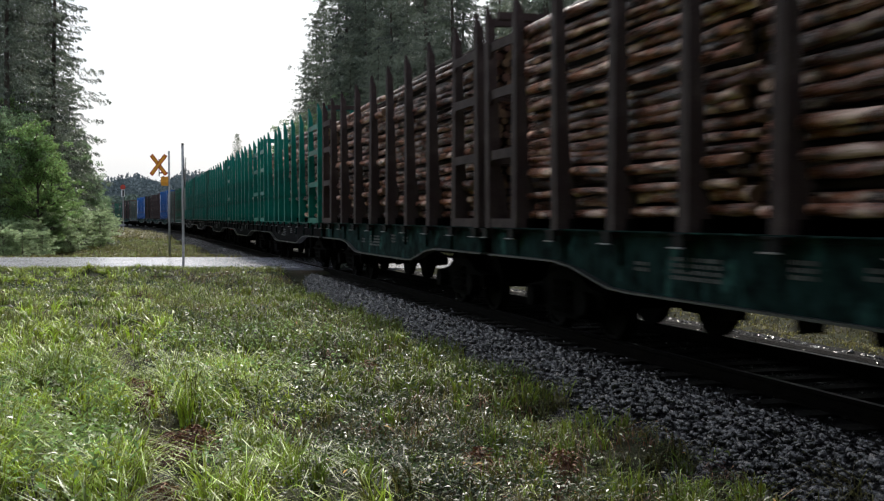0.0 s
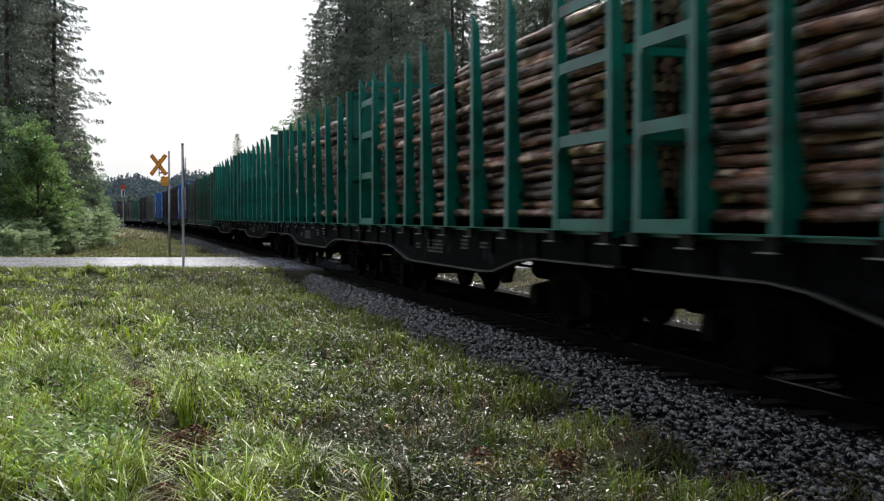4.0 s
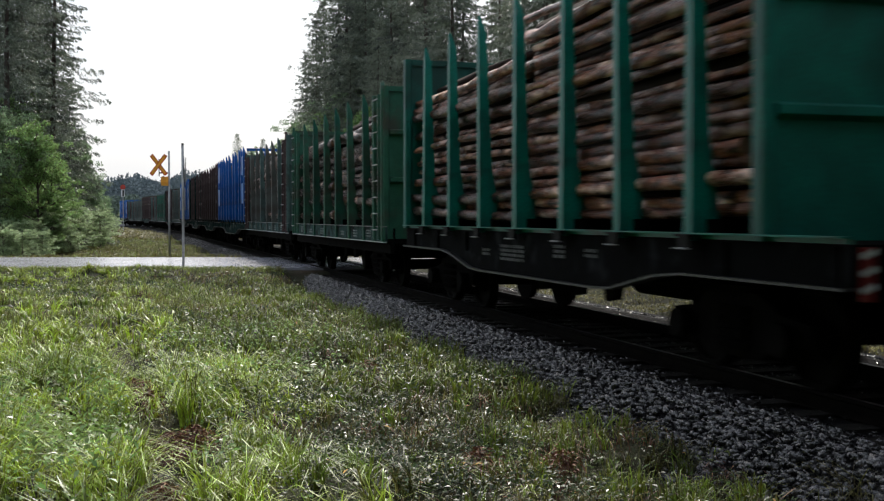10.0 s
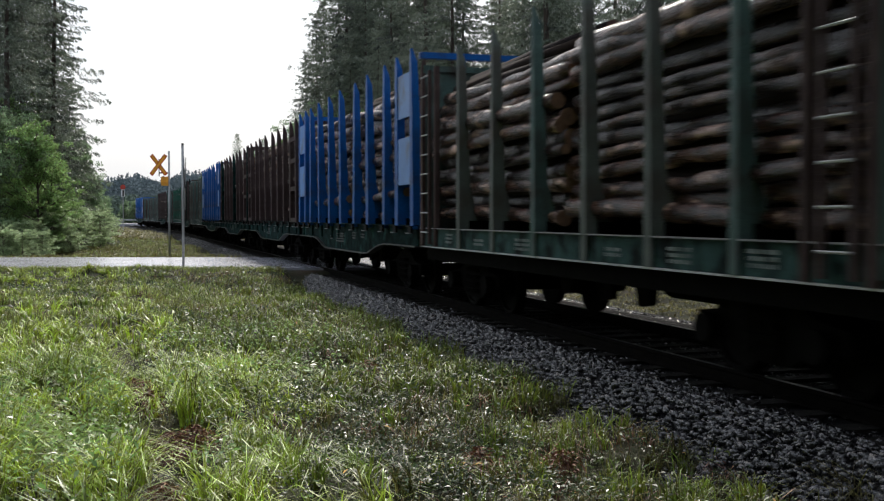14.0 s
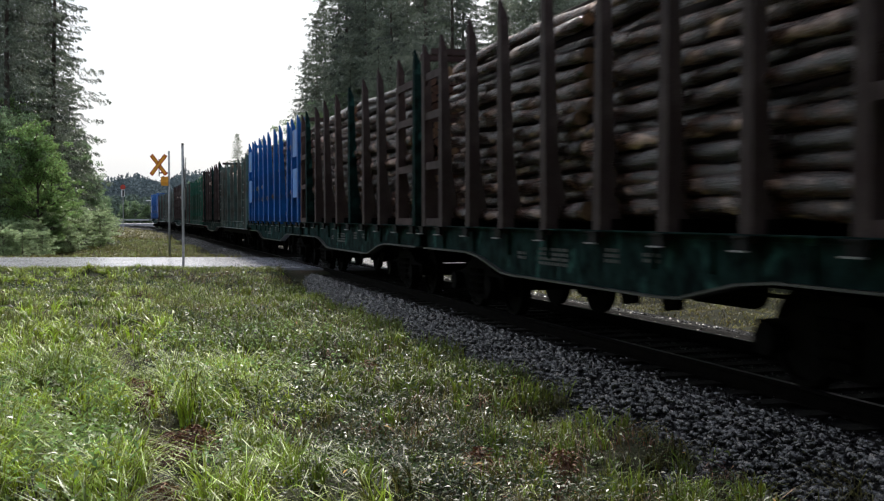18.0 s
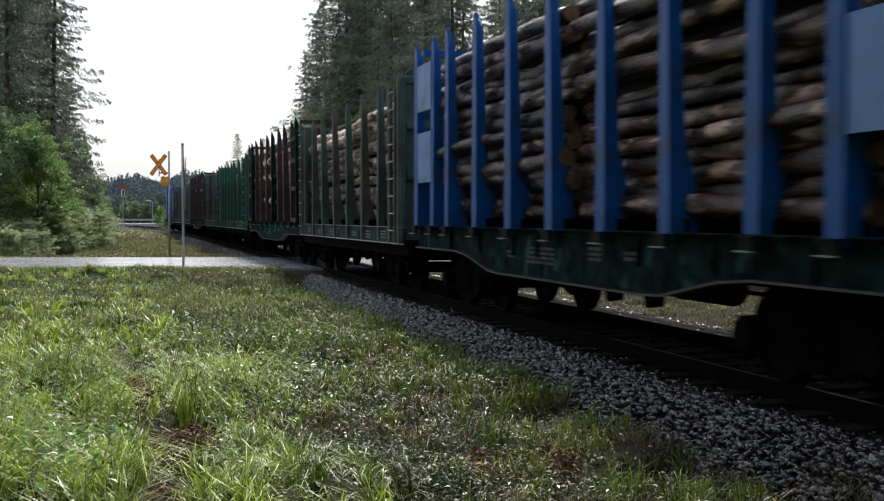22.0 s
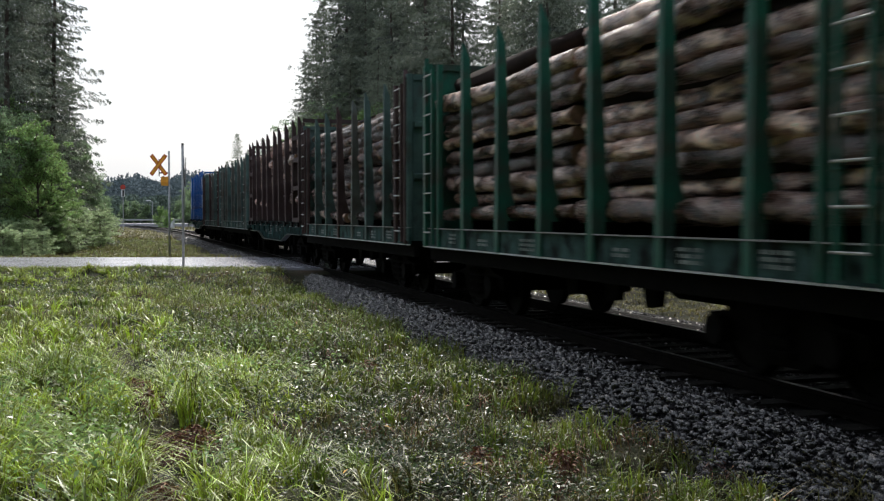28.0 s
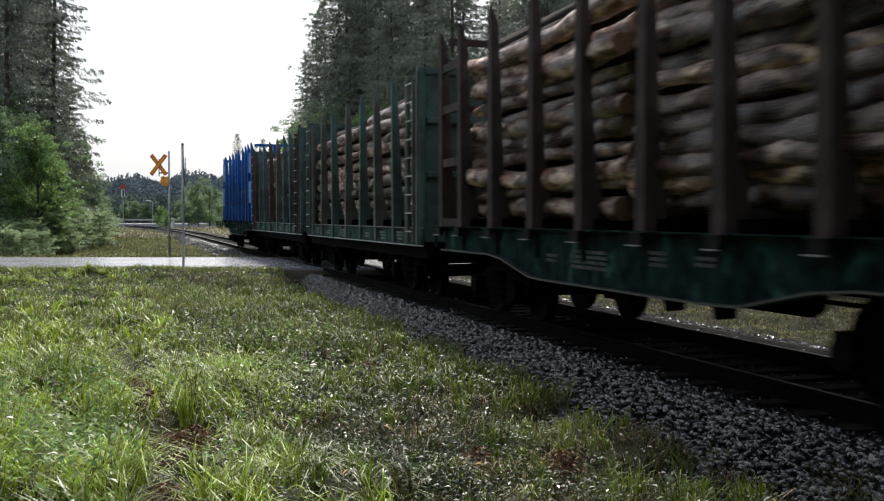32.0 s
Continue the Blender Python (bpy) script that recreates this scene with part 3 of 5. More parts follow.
def log_mesh(rng, dia, length, mat, rings=15, n=9):
    """A slightly crooked, tapered log along y, with knots of uneven thickness."""
    v, f = [], []
    bx, bz = rng.uniform(-0.55, 0.55, 2) * dia
    ph = rng.uniform(0, 6.28)
    tap = rng.uniform(0.9, 1.08)
    for i in range(rings):
        t = i / (rings - 1)
        r = dia / 2 * (tap + (1.9 - 2 * tap + 0.1) * t * 0.5) * rng.uniform(0.84, 1.13)
        ox, oz = bx * math.sin(3.0 * t + ph) * 0.7, bz * math.sin(4.1 * t + ph * 2) * 0.7
        ox, oz = ox + rng.normal(0, 0.035) * dia, oz + rng.normal(0, 0.04) * dia
        for k in range(n):
            a = 2 * math.pi * k / n
            rr = r * rng.uniform(0.91, 1.09)
            v.append((ox + rr * math.cos(a), (t - 0.5) * length, oz + rr * math.sin(a)))
    for i in range(rings - 1):
        for k in range(n):
            a, b = i * n + k, i * n + (k + 1) % n
            f.append((a, a + n, b + n, b))
    f.append(tuple(range(n)))
    f.append(tuple(range((rings - 1) * n + n - 1, (rings - 1) * n - 1, -1)))
    me = bpy.data.meshes.new("log")
    me.from_pydata(v, [], f)
    me.materials.append(mat)
    me.materials.append(CUT)
    me.polygons[-1].material_index = me.polygons[-2].material_index = 1
    for p in me.polygons[:-2]:
        p.use_smooth = True
    return me


STACK_LEN, STACK_W = 6.0, 2.56


def core_mesh(rng, dia, rows, crown):
    """The packed inner logs of one stack, joined; the near column is left out."""
    n = 8
    cols = int((STACK_W - dia) / dia)
    ring = np.array([(math.cos(2 * math.pi * k / n), math.sin(2 * math.pi * k / n)) for k in range(n)])
    vs, fs, caps, k0 = [], [], [], 0
    for r in range(rows + 2):
        for c in range(cols):
            x = -STACK_W / 2 + dia * 1.5 + c * dia + (dia / 2 if r % 2 else 0)
            u = abs(x) / (STACK_W / 2)
            if r >= rows - 1 + crown * (1 - u * u) + rng.uniform(-0.6, 0.5):
                continue
            if 0 < r < rows - 3 and 1 < c < cols - 2:
                inner = True
            else:
                inner = False
            z = dia / 2 + r * dia * 0.88
            rad = dia / 2 * rng.uniform(0.85, 1.12)
            y0, y1 = -STACK_LEN / 2 + rng.uniform(-0.12, 0.12), STACK_LEN / 2 + rng.uniform(-0.12, 0.12)
            mid = rng.uniform(-0.05, 0.05, 2)
            stations = ((y0, 0, 0), (y1, 0, 0)) if inner else ((y0, 0, 0), ((y0 + y1) / 2, *mid), (y1, 0, 0))
            for y, ox, oz in stations:
                rr = rad * rng.uniform(0.92, 1.06)
                vs += [(x + ox + a * rr, y, z + oz + b * rr) for a, b in ring]
            for i in range(len(stations) - 1):
                for k in range(n):
                    a, b = k0 + i * n + k, k0 + i * n + (k + 1) % n
                    fs.append((a, a + n, b + n, b))
            e = k0 + (len(stations) - 1) * n
            caps += [tuple(range(k0, k0 + n)), tuple(range(e + n - 1, e - 1, -1))]
            k0 += len(stations) * n
    me = bpy.data.meshes.new("log_core")
    me.from_pydata(vs, [], fs + caps)
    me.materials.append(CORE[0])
    me.materials.append(CUT)
    idx = np.zeros(len(fs) + len(caps), dtype=np.int32)
    idx[len(fs):] = 1
    me.polygons.foreach_set("material_index", idx)
    me.polygons.foreach_set("use_smooth", idx == 0)
    return me


LOG_LIB = []
for cls in range(4):
    rng = np.random.default_rng(40 + cls)
    LOG_LIB.append([log_mesh(rng, LOG_D[cls] * rng.uniform(0.68, 1.2), STACK_LEN + rng.uniform(-0.25, 0.2), BARK[(0, 1, 2, 0)[cls]]) for _ in range(14)])
CORE_LIB = {}


def timber_stack(cls, height, label, rng):
    """One stack of logs on a wagon's deck: the logs of its near face one by one, the packed rest joined."""
    dia = LOG_D[cls]
    rows = int((height - dia) / (dia * 0.88)) + 1
    t = tagged(new("timber_stack"), label, "timber", "stacks of round timber")
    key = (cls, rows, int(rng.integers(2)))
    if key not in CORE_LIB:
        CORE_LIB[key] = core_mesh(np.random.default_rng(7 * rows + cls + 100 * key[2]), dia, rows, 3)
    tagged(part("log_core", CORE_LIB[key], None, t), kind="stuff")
    z = 0.0
    r = 0
    while z < height - dia * 0.6:
        me = LOG_LIB[cls][int(rng.integers(14))]
        step = dia * rng.uniform(0.8, 1.06)
        x = -STACK_W / 2 + dia * 0.55 + (0.05 if r % 2 else -0.03) + rng.uniform(-0.36, 0.46) * dia
        part("log", me, None, t, at=pose(x, rng.uniform(-0.14, 0.14), z + dia / 2, rng.uniform(-0.6, 0.6), rng.uniform(0, 360), rng.uniform(-0.5, 0.5) + (180 if rng.random() < 0.5 else 0)))
        z += step
        r += 1
    return t


MOVING = []
rng = np.random.default_rng(5)
LOG_LABELS = ("stack of thin pine pulpwood with reddish bark", "stack of spruce logs with grey-brown bark", "stack of thick spruce logs with pale peeled patches", "stack of very thin pine pulpwood with reddish bark")
for name, place, cls, loads in TRAIN:
    spec = dict(SPECS[name])
    spec["length"], spec["ys"], spec["bays"] = YS["teal" if name == "teal_open" else spec["ends"]]
    spec["flag"] = name in ("teal", "sea")
    half = spec["length"] / 2
    wg = wagon(spec)
    MOVING.append((wg, place - half, 0.0, 0.0))
    floor_z = 1.582 if spec["kind"] == "belly" else 1.542
    mid, gap = (0.75, 3.02) if spec["ends"] == "wall" else (0.0, 3.1)
    for yo, load in ((mid - gap, loads[0]), (mid + gap, loads[1])):
        h = (spec["top"] - 0.40 - floor_z) * load
        MOVING.append((timber_stack(cls, h, LOG_LABELS[cls], rng), place - half, yo, floor_z + 0.005))


# ---- trackside signs and far equipment ----
def ground_at(x, y):
    """Heights of the ground sheet at arrays x, y."""
    x, y = np.asarray(x, float), np.asarray(y, float)
    i = np.clip(np.searchsorted(xs, x) - 1, 0, nx - 2)
    j = np.clip(np.searchsorted(ys2, y) - 1, 0, len(ys2) - 2)
    u, w = (x - xs[i]) / (xs[i + 1] - xs[i]), (y - ys2[j]) / (ys2[j + 1] - ys2[j])
    z = gv[:, 2]
    return (z[j * nx + i] * (1 - u) + z[j * nx + i + 1] * u) * (1 - w) + (z[(j + 1) * nx + i] * (1 - u) + z[(j + 1) * nx + i + 1] * u) * w


def crossing_sign(right, ahead, height, facing, label):
    """A post with a crossed pair of bordered boards and a lamp unit below; facing: degrees that the boards are turned."""
    x, y = from_view(right, ahead)
    z = float(ground_at(x, y))
    s = tagged(new("crossing_sign"), label, "road sign", "crossing signs")
    s.matrix_basis = pose(x, y, z, 0, 0, facing)
    h = height - z
    part("post", Mesh().tube((0, 0, -0.1), (0, 0, h), 0.042, n=10), GALV, s, smooth=True)
    return s, h


def boards(s, ox, oz, size, edge=SIGN_RED, face=YELLOW):
    for sg in (-1, 1):
        b = Mesh()
        a = radians(53) * sg
        d, n = Vector((math.cos(a), 0, math.sin(a))), Vector((-math.sin(a), 0, math.cos(a)))
        o = Vector((ox, -0.07 - 0.02 * sg, oz))

        def bar(l, w, y0, y1):
            return [o + d * p * l + n * q * w + Vector((0, yy, 0)) for yy in (y0, y1) for p, q in ((-1, -1), (1, -1), (1, 1), (-1, 1))]
        fc = [(0, 1, 2, 3), (7, 6, 5, 4), (0, 4, 5, 1), (1, 5, 6, 2), (2, 6, 7, 3), (3, 7, 4, 0)]
        arm = part("sign_board", Mesh().add(bar(size, 0.085, -0.008, 0.008), fc), edge, s, "red-edged yellow crossing board" if face is YELLOW else "grey back of a crossing board")
        part("sign_face", Mesh().add(bar(size - 0.05, 0.05, -0.013, -0.0085), fc), face, arm)


s2, h2 = crossing_sign(-11.75, 46.2, 4.45, -16.6, "yellow and red crossed boards on a grey post beyond the road")
boards(s2, -0.43, 4.29, 0.53)
part("bracket", Mesh().tube((-0.43, 0, 3.95), (0.02, 0, 3.95), 0.03, n=6), DARK, s2)
part("warning_lamp", Mesh().prism([(-0.10, 3.4), (0.10, 3.4), (0.14, 3.55), (0.12, 3.78), (-0.12, 3.78), (-0.14, 3.55)], -0.32, -0.02), YELLOW, s2, "yellow lamp housing")
part("arm_post", Mesh().tube((-0.43, 0, 3.8), (-0.43, 0, 4.55), 0.022, n=6), DARK, s2)

s1, h1 = crossing_sign(-8.6, 35.6, 4.02, 85, "grey post with crossed boards seen edge-on by the road")
boards(s1, 0.0, 3.2, 0.56, DARK, GALV)
part("lower_plate", Mesh().box(-0.16, 0.16, -0.07, -0.055, 1.95, 2.65), GALV, s1, "grey sheet-metal back of a lower sign")
part("post_cap", Mesh().tube((0, 0, h1), (0, 0, h1 + 0.03), 0.065, 0.03, n=10), DARK, s1)


def placed(name, label, category, px, ahead, z=None):
    """An empty at the ground, px radians-free slope right of the view's axis, ahead metres off."""
    x, y = from_view(px * ahead, ahead)
    ob = tagged(new(name), label, category)
    ob.matrix_basis = pose(x, y, float(ground_at(x, y)) if z is None else z, 0, 0, -16.6)
    return ob


sg = placed("railway_signal", "small railway signal on a slim grey mast with red head", "signal", (219 - 784) / 1900, 150)
part("mast", Mesh().tube((0, 0, 0), (0, 0, 6.4), 0.07, n=8), GALV, sg)
part("signal_head", Mesh().box(-0.22, 0.22, -0.2, 0.0, 5.0, 6.0, 0.04), BOX_WHITE, sg, "white and black signal box")
part("lens_hood", Mesh().box(-0.02, 0.2, -0.26, -0.205, 5.05, 5.9), DARK, sg)
part("marker_disc", Mesh().tube((0, -0.08, 6.35), (0, 0.0, 6.35), 0.36, n=16), SIGN_RED, sg, "orange-red marker disc")
cb = placed("relay_cabinet", "white-painted relay cabinet standing beside the far track", "cabinet", (304 - 784) / 1900, 190)
part("body", Mesh().box(-0.5, 0.5, -0.35, 0.35, 0.1, 1.75, 0.03), BOX_WHITE, cb)
part("roof", Mesh().prism([(-0.45, 1.75), (0.45, 1.75), (0.45, 1.82), (0, 1.95), (-0.45, 1.82)], -0.58, 0.58), DARK, cb)
part("plinth", Mesh().box(-0.46, 0.46, -0.3, 0.3, 0.0, 0.096), DARK, cb)
lp = placed("street_lamp", "street lamp with a white head beside the far road", "street lamp", (266 - 784) / 1900, 238)
part("pole", Mesh().tube((0.6, 0, 0), (0.6, 0, 5.6), 0.06, n=8), GALV, lp)
part("lamp_arm", Mesh().tube((0.6, 0, 5.55), (-0.2, 0, 5.75), 0.045, n=6), GALV, lp)
part("lamp_head", Mesh().prism([(-0.14, 5.68), (0.14, 5.68), (0.1, 5.86), (-0.1, 5.86)], -0.75, 0.25), BOX_WHITE, lp)

# the far road beyond the bend, with a guard rail
fr = Mesh()
st = [(*from_view(r, a), 0.28) for r, a in ((-110, 205), (-30, 216), (-30, 240), (-110, 232))]
fr.add(st + [(x, y, -0.6) for x, y, _ in st], [(0, 1, 2, 3), (0, 4, 5, 1), (1, 5, 6, 2), (2, 6, 7, 3), (3, 7, 4, 0)])
tagged(new("far_road", fr.data("far_road", ASPHALT)), "pale wet road crossing the distance beyond the bend", "road", kind="structure")
gr = tagged(new("guard_rail"), "galvanised guard rail along the far road", "guard rail")
g0, g1 = Vector((*from_view(-112, 233.5), 0.28)), Vector((*from_view(-30, 241.5), 0.28))
dv = (g1 - g0).normalized()
sd = Vector((dv.y, -dv.x, 0))
rm = Mesh()
pts = [(0.0, 0.55), (0.05, 0.62), (0.0, 0.7), (0.05, 0.78), (0.0, 0.86), (-0.02, 0.86), (-0.02, 0.55)]
rm.add([p + sd * a + Vector((0, 0, b)) for p in (g0, g1) for a, b in pts], [(i, (i + 1) % 7, (i + 1) % 7 + 7, i + 7) for i in range(7)])
part("beam", rm, GALV, gr)
for i in range(21):
    p = g0 + (g1 - g0) * i / 20
    part("post", Mesh().box(p.x - 0.05, p.x + 0.05, p.y - 0.05, p.y + 0.05, 0.2, 1.08), GALV, gr)

# ---- plants ----
# The dark second tone stands for shade inside the crown.
NEEDLE = material("spruce_needles", (0.235, 0.275, 0.195), (0.034, 0.047, 0.034), rough=0.4, scale=0.5, fine=12, bump=0, vary=0.25, island=True, thin=0.22)
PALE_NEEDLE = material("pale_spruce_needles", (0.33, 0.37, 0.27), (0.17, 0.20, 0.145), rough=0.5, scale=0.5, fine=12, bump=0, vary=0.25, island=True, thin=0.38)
# Far haze is mixed into these two base colours, greyer than near foliage.
HAZED_NEEDLE = material("hazed_distant_woods", (0.19, 0.235, 0.25), (0.15, 0.185, 0.20), rough=0.9, spec=0.05, scale=0.05, fine=3, bump=0, vary=0.12, island=True)
HAZED_LEAF = material("hazed_thicket_leaves", (0.16, 0.205, 0.165), (0.11, 0.145, 0.12), rough=0.9, spec=0.05, scale=0.1, fine=4, bump=0, vary=0.2, island=True)
BIRCH_LEAF = material("birch_leaves", (0.27, 0.40, 0.14), (0.14, 0.23, 0.08), rough=0.36, scale=0.6, fine=9, bump=0, vary=0.3, island=True, thin=0.66)
DARK_LEAF = material("alder_leaves", (0.27, 0.37, 0.20), (0.13, 0.20, 0.105), rough=0.34, scale=0.6, fine=9, bump=0, vary=0.3, island=True, thin=0.66)
PALE_LEAF = material("willow_leaves", (0.50, 0.61, 0.37), (0.28, 0.36, 0.19), rough=0.32, scale=0.6, fine=9, bump=0, vary=0.28, island=True, thin=0.66)
TRUNK = material("tree_bark", (0.10, 0.075, 0.06), (0.05, 0.04, 0.034), rough=0.9, scale=2, fine=18, bump=0.6, stretch=(4, 4, 0.7))
VERGE_GRASS = material("verge_grass_blades", (0.25, 0.28, 0.075), (0.12, 0.15, 0.035), rough=0.6, spec=0.25, scale=0.8, fine=14, bump=0, vary=0.45, island=True, thin=0.4, hue=0.08)
TUFT_GRASS = material("tuft_grass_blades", (0.21, 0.255, 0.035), (0.08, 0.115, 0.018), rough=0.5, spec=0.35, scale=0.8, fine=14, bump=0, vary=0.45, island=True, thin=0.38, hue=0.06)
OLIVE_GRASS = material("olive_grass_blades", (0.16, 0.15, 0.028), (0.045, 0.048, 0.012), rough=0.4, scale=0.8, fine=14, bump=0, vary=0.5, island=True, thin=0.4, hue=0.09)
BROWN_WEED = material("browned_weed_leaves", (0.088, 0.07, 0.03), (0.03, 0.025, 0.013), spec=0.3, rough=0.55, scale=1.5, fine=20, bump=0, vary=0.5, island=True, thin=0.3, hue=0.08)
GRASS = material("grass_blades", (0.46, 0.57, 0.055), (0.12, 0.175, 0.02), rough=0.42, spec=0.5, scale=0.8, fine=14, bump=0, vary=0.48, island=True, thin=0.33)
DRY_GRASS = material("dry_grass_blades", (0.19, 0.165, 0.055), (0.10, 0.095, 0.035), rough=0.45, scale=0.8, fine=14, bump=0, vary=0.45, island=True, thin=0.42)
WEED = material("weed_leaves", (0.10, 0.15, 0.045), (0.035, 0.06, 0.02), spec=0.5, rough=0.42, scale=1.5, fine=20, bump=0, vary=0.45, island=True, thin=0.42)
DARK_WEED = material("dark_weed_leaves", (0.065, 0.10, 0.035), (0.022, 0.036, 0.014), spec=0.5, rough=0.42, scale=1.5, fine=20, bump=0, vary=0.45, island=True, thin=0.3)
FALLEN = material("fallen_leaves", (0.42, 0.24, 0.04), (0.30, 0.12, 0.03), rough=0.75, scale=1.5, fine=30, bump=0, vary=0.4, island=True)
BROAD = material("broad_weed_leaves", (0.33, 0.46, 0.14), (0.14, 0.23, 0.07), rough=0.42, spec=0.5, scale=1.5, fine=20, bump=0, vary=0.4, island=True, thin=0.35)
FERN = material("dead_fern", (0.27, 0.105, 0.06), (0.12, 0.052, 0.034), rough=0.7, scale=3, fine=30, bump=0, vary=0.4, island=True)


def quads_mesh(name, centre, along, across, bend, mat):
    """Many small four-sided leaves, each folded by bend along its axis."""
    n = len(centre)
    v = np.empty((n, 4, 3), np.float32)
    v[:, 0] = centre - along
    v[:, 1] = centre + across
    v[:, 2] = centre + along + bend
    v[:, 3] = centre - across
    return arrays_mesh(name, v.reshape(-1, 3), np.arange(4 * n).reshape(n, 4), mat)


def unit(v):
    return v / np.maximum(np.linalg.norm(v, axis=1, keepdims=True), 1e-9)


def spruce_meshes(rng, height, spread, size, needles):
    """Crown and trunk of a spruce: whorls of sagging boughs with lifted tips, each a flat fan of twigs set with needle sprays."""
    z = height * 0.04
    cs, al, ac = [], [], []
    while z < height * 0.985:
        k = 1 - z / height
        reach = 0.2 + spread * height * k ** 0.75
        start = rng.uniform(0, 6.283)
        count = int(5 + 3 * k)
        for b in range(count):
            a = start + 6.283 * b / count + rng.normal(0, 0.25)
            l = reach * rng.uniform(0.55, 1.2)
            d, p = np.array((math.cos(a), math.sin(a), 0)), np.array((-math.sin(a), math.cos(a), 0))
            sag = rng.uniform(0.25, 0.5) * (0.3 + 0.7 * k)
            twigs = int(7 + 8 * l)
            t = rng.uniform(0.02, 1.0, twigs)
            side = rng.choice((-1.0, 1.0), twigs)
            reach_t = l * (0.10 + 0.34 * (1.05 - t)) * rng.uniform(0.6, 1.2, twigs)
            hang = rng.uniform(0.25, 0.9, twigs)
            base = d * (t * l)[:, None]
            base[:, 2] += z + rng.uniform(-0.25, 0.25) - (sag - 0.9 * max(0.0, 0.45 - k)) * l * t + 0.34 * sag * l * t ** 4
            dirs = unit(d * 0.65 + p * side[:, None] * 0.75 + np.stack([np.zeros(twigs), np.zeros(twigs), -hang], 1))
            per = 13
            u = rng.uniform(0.0, 1.0, (twigs, per, 1))
            c = (base[:, None] + dirs[:, None] * reach_t[:, None, None] * u + rng.normal(0, 0.03, (twigs, per, 3))).reshape(-1, 3)
            m = len(c)
            w = unit(np.repeat(dirs, per, 0) + np.array((0, 0, -0.15)) + rng.normal(0, 0.3, (m, 3)))
            s = size * rng.uniform(0.6, 1.3, m)[:, None] * (0.65 + 0.35 * k)
            cs.append(c)
            al.append(w * s)
            ac.append(unit(np.cross(w, rng.normal(0, 1, (m, 3)))) * s * 0.46)
        z += rng.uniform(0.34, 0.64) * (0.5 + 0.7 * k)
    c, a, x = np.concatenate(cs), np.concatenate(al), np.concatenate(ac)
    crown = quads_mesh("crown", c, a, x, np.array((0, 0, -0.2)) * np.linalg.norm(a, axis=1, keepdims=True), needles)
    return crown, Mesh().tube((0, 0, -0.4), (0, 0, height * 0.97), 0.0095 * height, 0.02, n=7, caps=False).data("trunk", TRUNK)


def leafy_meshes(rng, height, spread, mat, leaves, size, low=0.15):
    """Crown, limbs and trunk of a broad-leaved tree or bush: lumps of leaves round the ends of limbs."""
    limbs = Mesh()
    cs = []
    nl = 34
    for i in range(nl):
        z0 = height * rng.uniform(low * 0.4, 0.78)
        a = rng.uniform(0, 6.283)
        zt = min(height * 0.97, z0 + height * rng.uniform(0.06, 0.24))
        r = spread * height * rng.uniform(0.4, 1.0) * math.sin(math.pi * min(0.97, max(0.14, (zt / height) * 0.88 + 0.06))) ** 0.7
        e = np.array((r * math.cos(a), r * math.sin(a), zt))
        limbs.tube((0, 0, z0), tuple(e), 0.006 * height, 0.002 * height, n=5, caps=False)
        per = leaves // (nl * 9)
        for j in range(9):
            q = rng.uniform(0.3, 1.05)
            hub = np.array((0, 0, z0)) * (1 - q) + e * q + rng.normal(0, 0.035, 3) * height * (0.4 + q)
            u = unit(rng.normal(0, 1, (per, 3))) * (rng.uniform(0.05, 1, (per, 1)) ** 0.5) * np.array((1.1, 1.1, 0.6)) * 0.043 * height
            u[:, 2] -= 0.2 * np.hypot(u[:, 0], u[:, 1])
            cs.append(hub + u)
    c = np.concatenate(cs)
    c[:, 2] = np.maximum(c[:, 2], 0.03 * height * rng.uniform(0, 1, len(c)))
    n = len(c)
    w = unit(rng.normal(0, 1, (n, 3)) + np.array((0, 0, -0.3)))
    s = size * rng.uniform(0.6, 1.4, n)[:, None]
    crown = quads_mesh("crown", c, w * s, unit(np.cross(w, rng.normal(0, 1, (n, 3)))) * s * 0.6, np.zeros(3), mat)
    trunk = Mesh().tube((0, 0, -0.3), (0, 0, height * 0.9), 0.011 * height, 0.004 * height, n=7, caps=False)
    return crown, trunk.data("trunk", TRUNK), limbs.data("limbs", TRUNK)


rng = np.random.default_rng(3)
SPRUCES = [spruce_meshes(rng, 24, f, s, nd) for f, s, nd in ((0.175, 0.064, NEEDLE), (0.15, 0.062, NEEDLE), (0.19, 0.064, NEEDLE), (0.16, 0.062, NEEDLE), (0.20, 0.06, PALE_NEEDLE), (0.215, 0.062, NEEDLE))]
LEAFY = {"birch": [leafy_meshes(rng, 9, 0.3, BIRCH_LEAF, 19000, 0.075) for _ in range(2)], "alder": [leafy_meshes(rng, 9, 0.3, DARK_LEAF, 19000, 0.075) for _ in range(2)],
         "willow": [leafy_meshes(rng, 5, 0.42, PALE_LEAF, 13000, 0.055, 0.05) for _ in range(2)]}
TREE_LABEL = {"birch": "bright green birch at the edge of the wood", "alder": "dark green alder at the edge of the wood", "willow": "low grey-green willow bush in the verge"}


def spruce(x, y, scale, k, label="tall dark spruce with drooping branches"):
    if x > TRACK_X and abs(road_side(x, y)) < 7.5:
        return
    t = tagged(new("spruce_tree"), label, "tree", "spruces of the wood")
    t.matrix_basis = pose(x, y, float(ground_at(x, y)), rng.uniform(-1.5, 1.5), rng.uniform(-1.5, 1.5), rng.uniform(0, 360)) @ Matrix.Scale(scale, 4)
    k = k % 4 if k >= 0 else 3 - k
    part("crown", SPRUCES[k][0], None, t)
    part("trunk", SPRUCES[k][1], None, t)


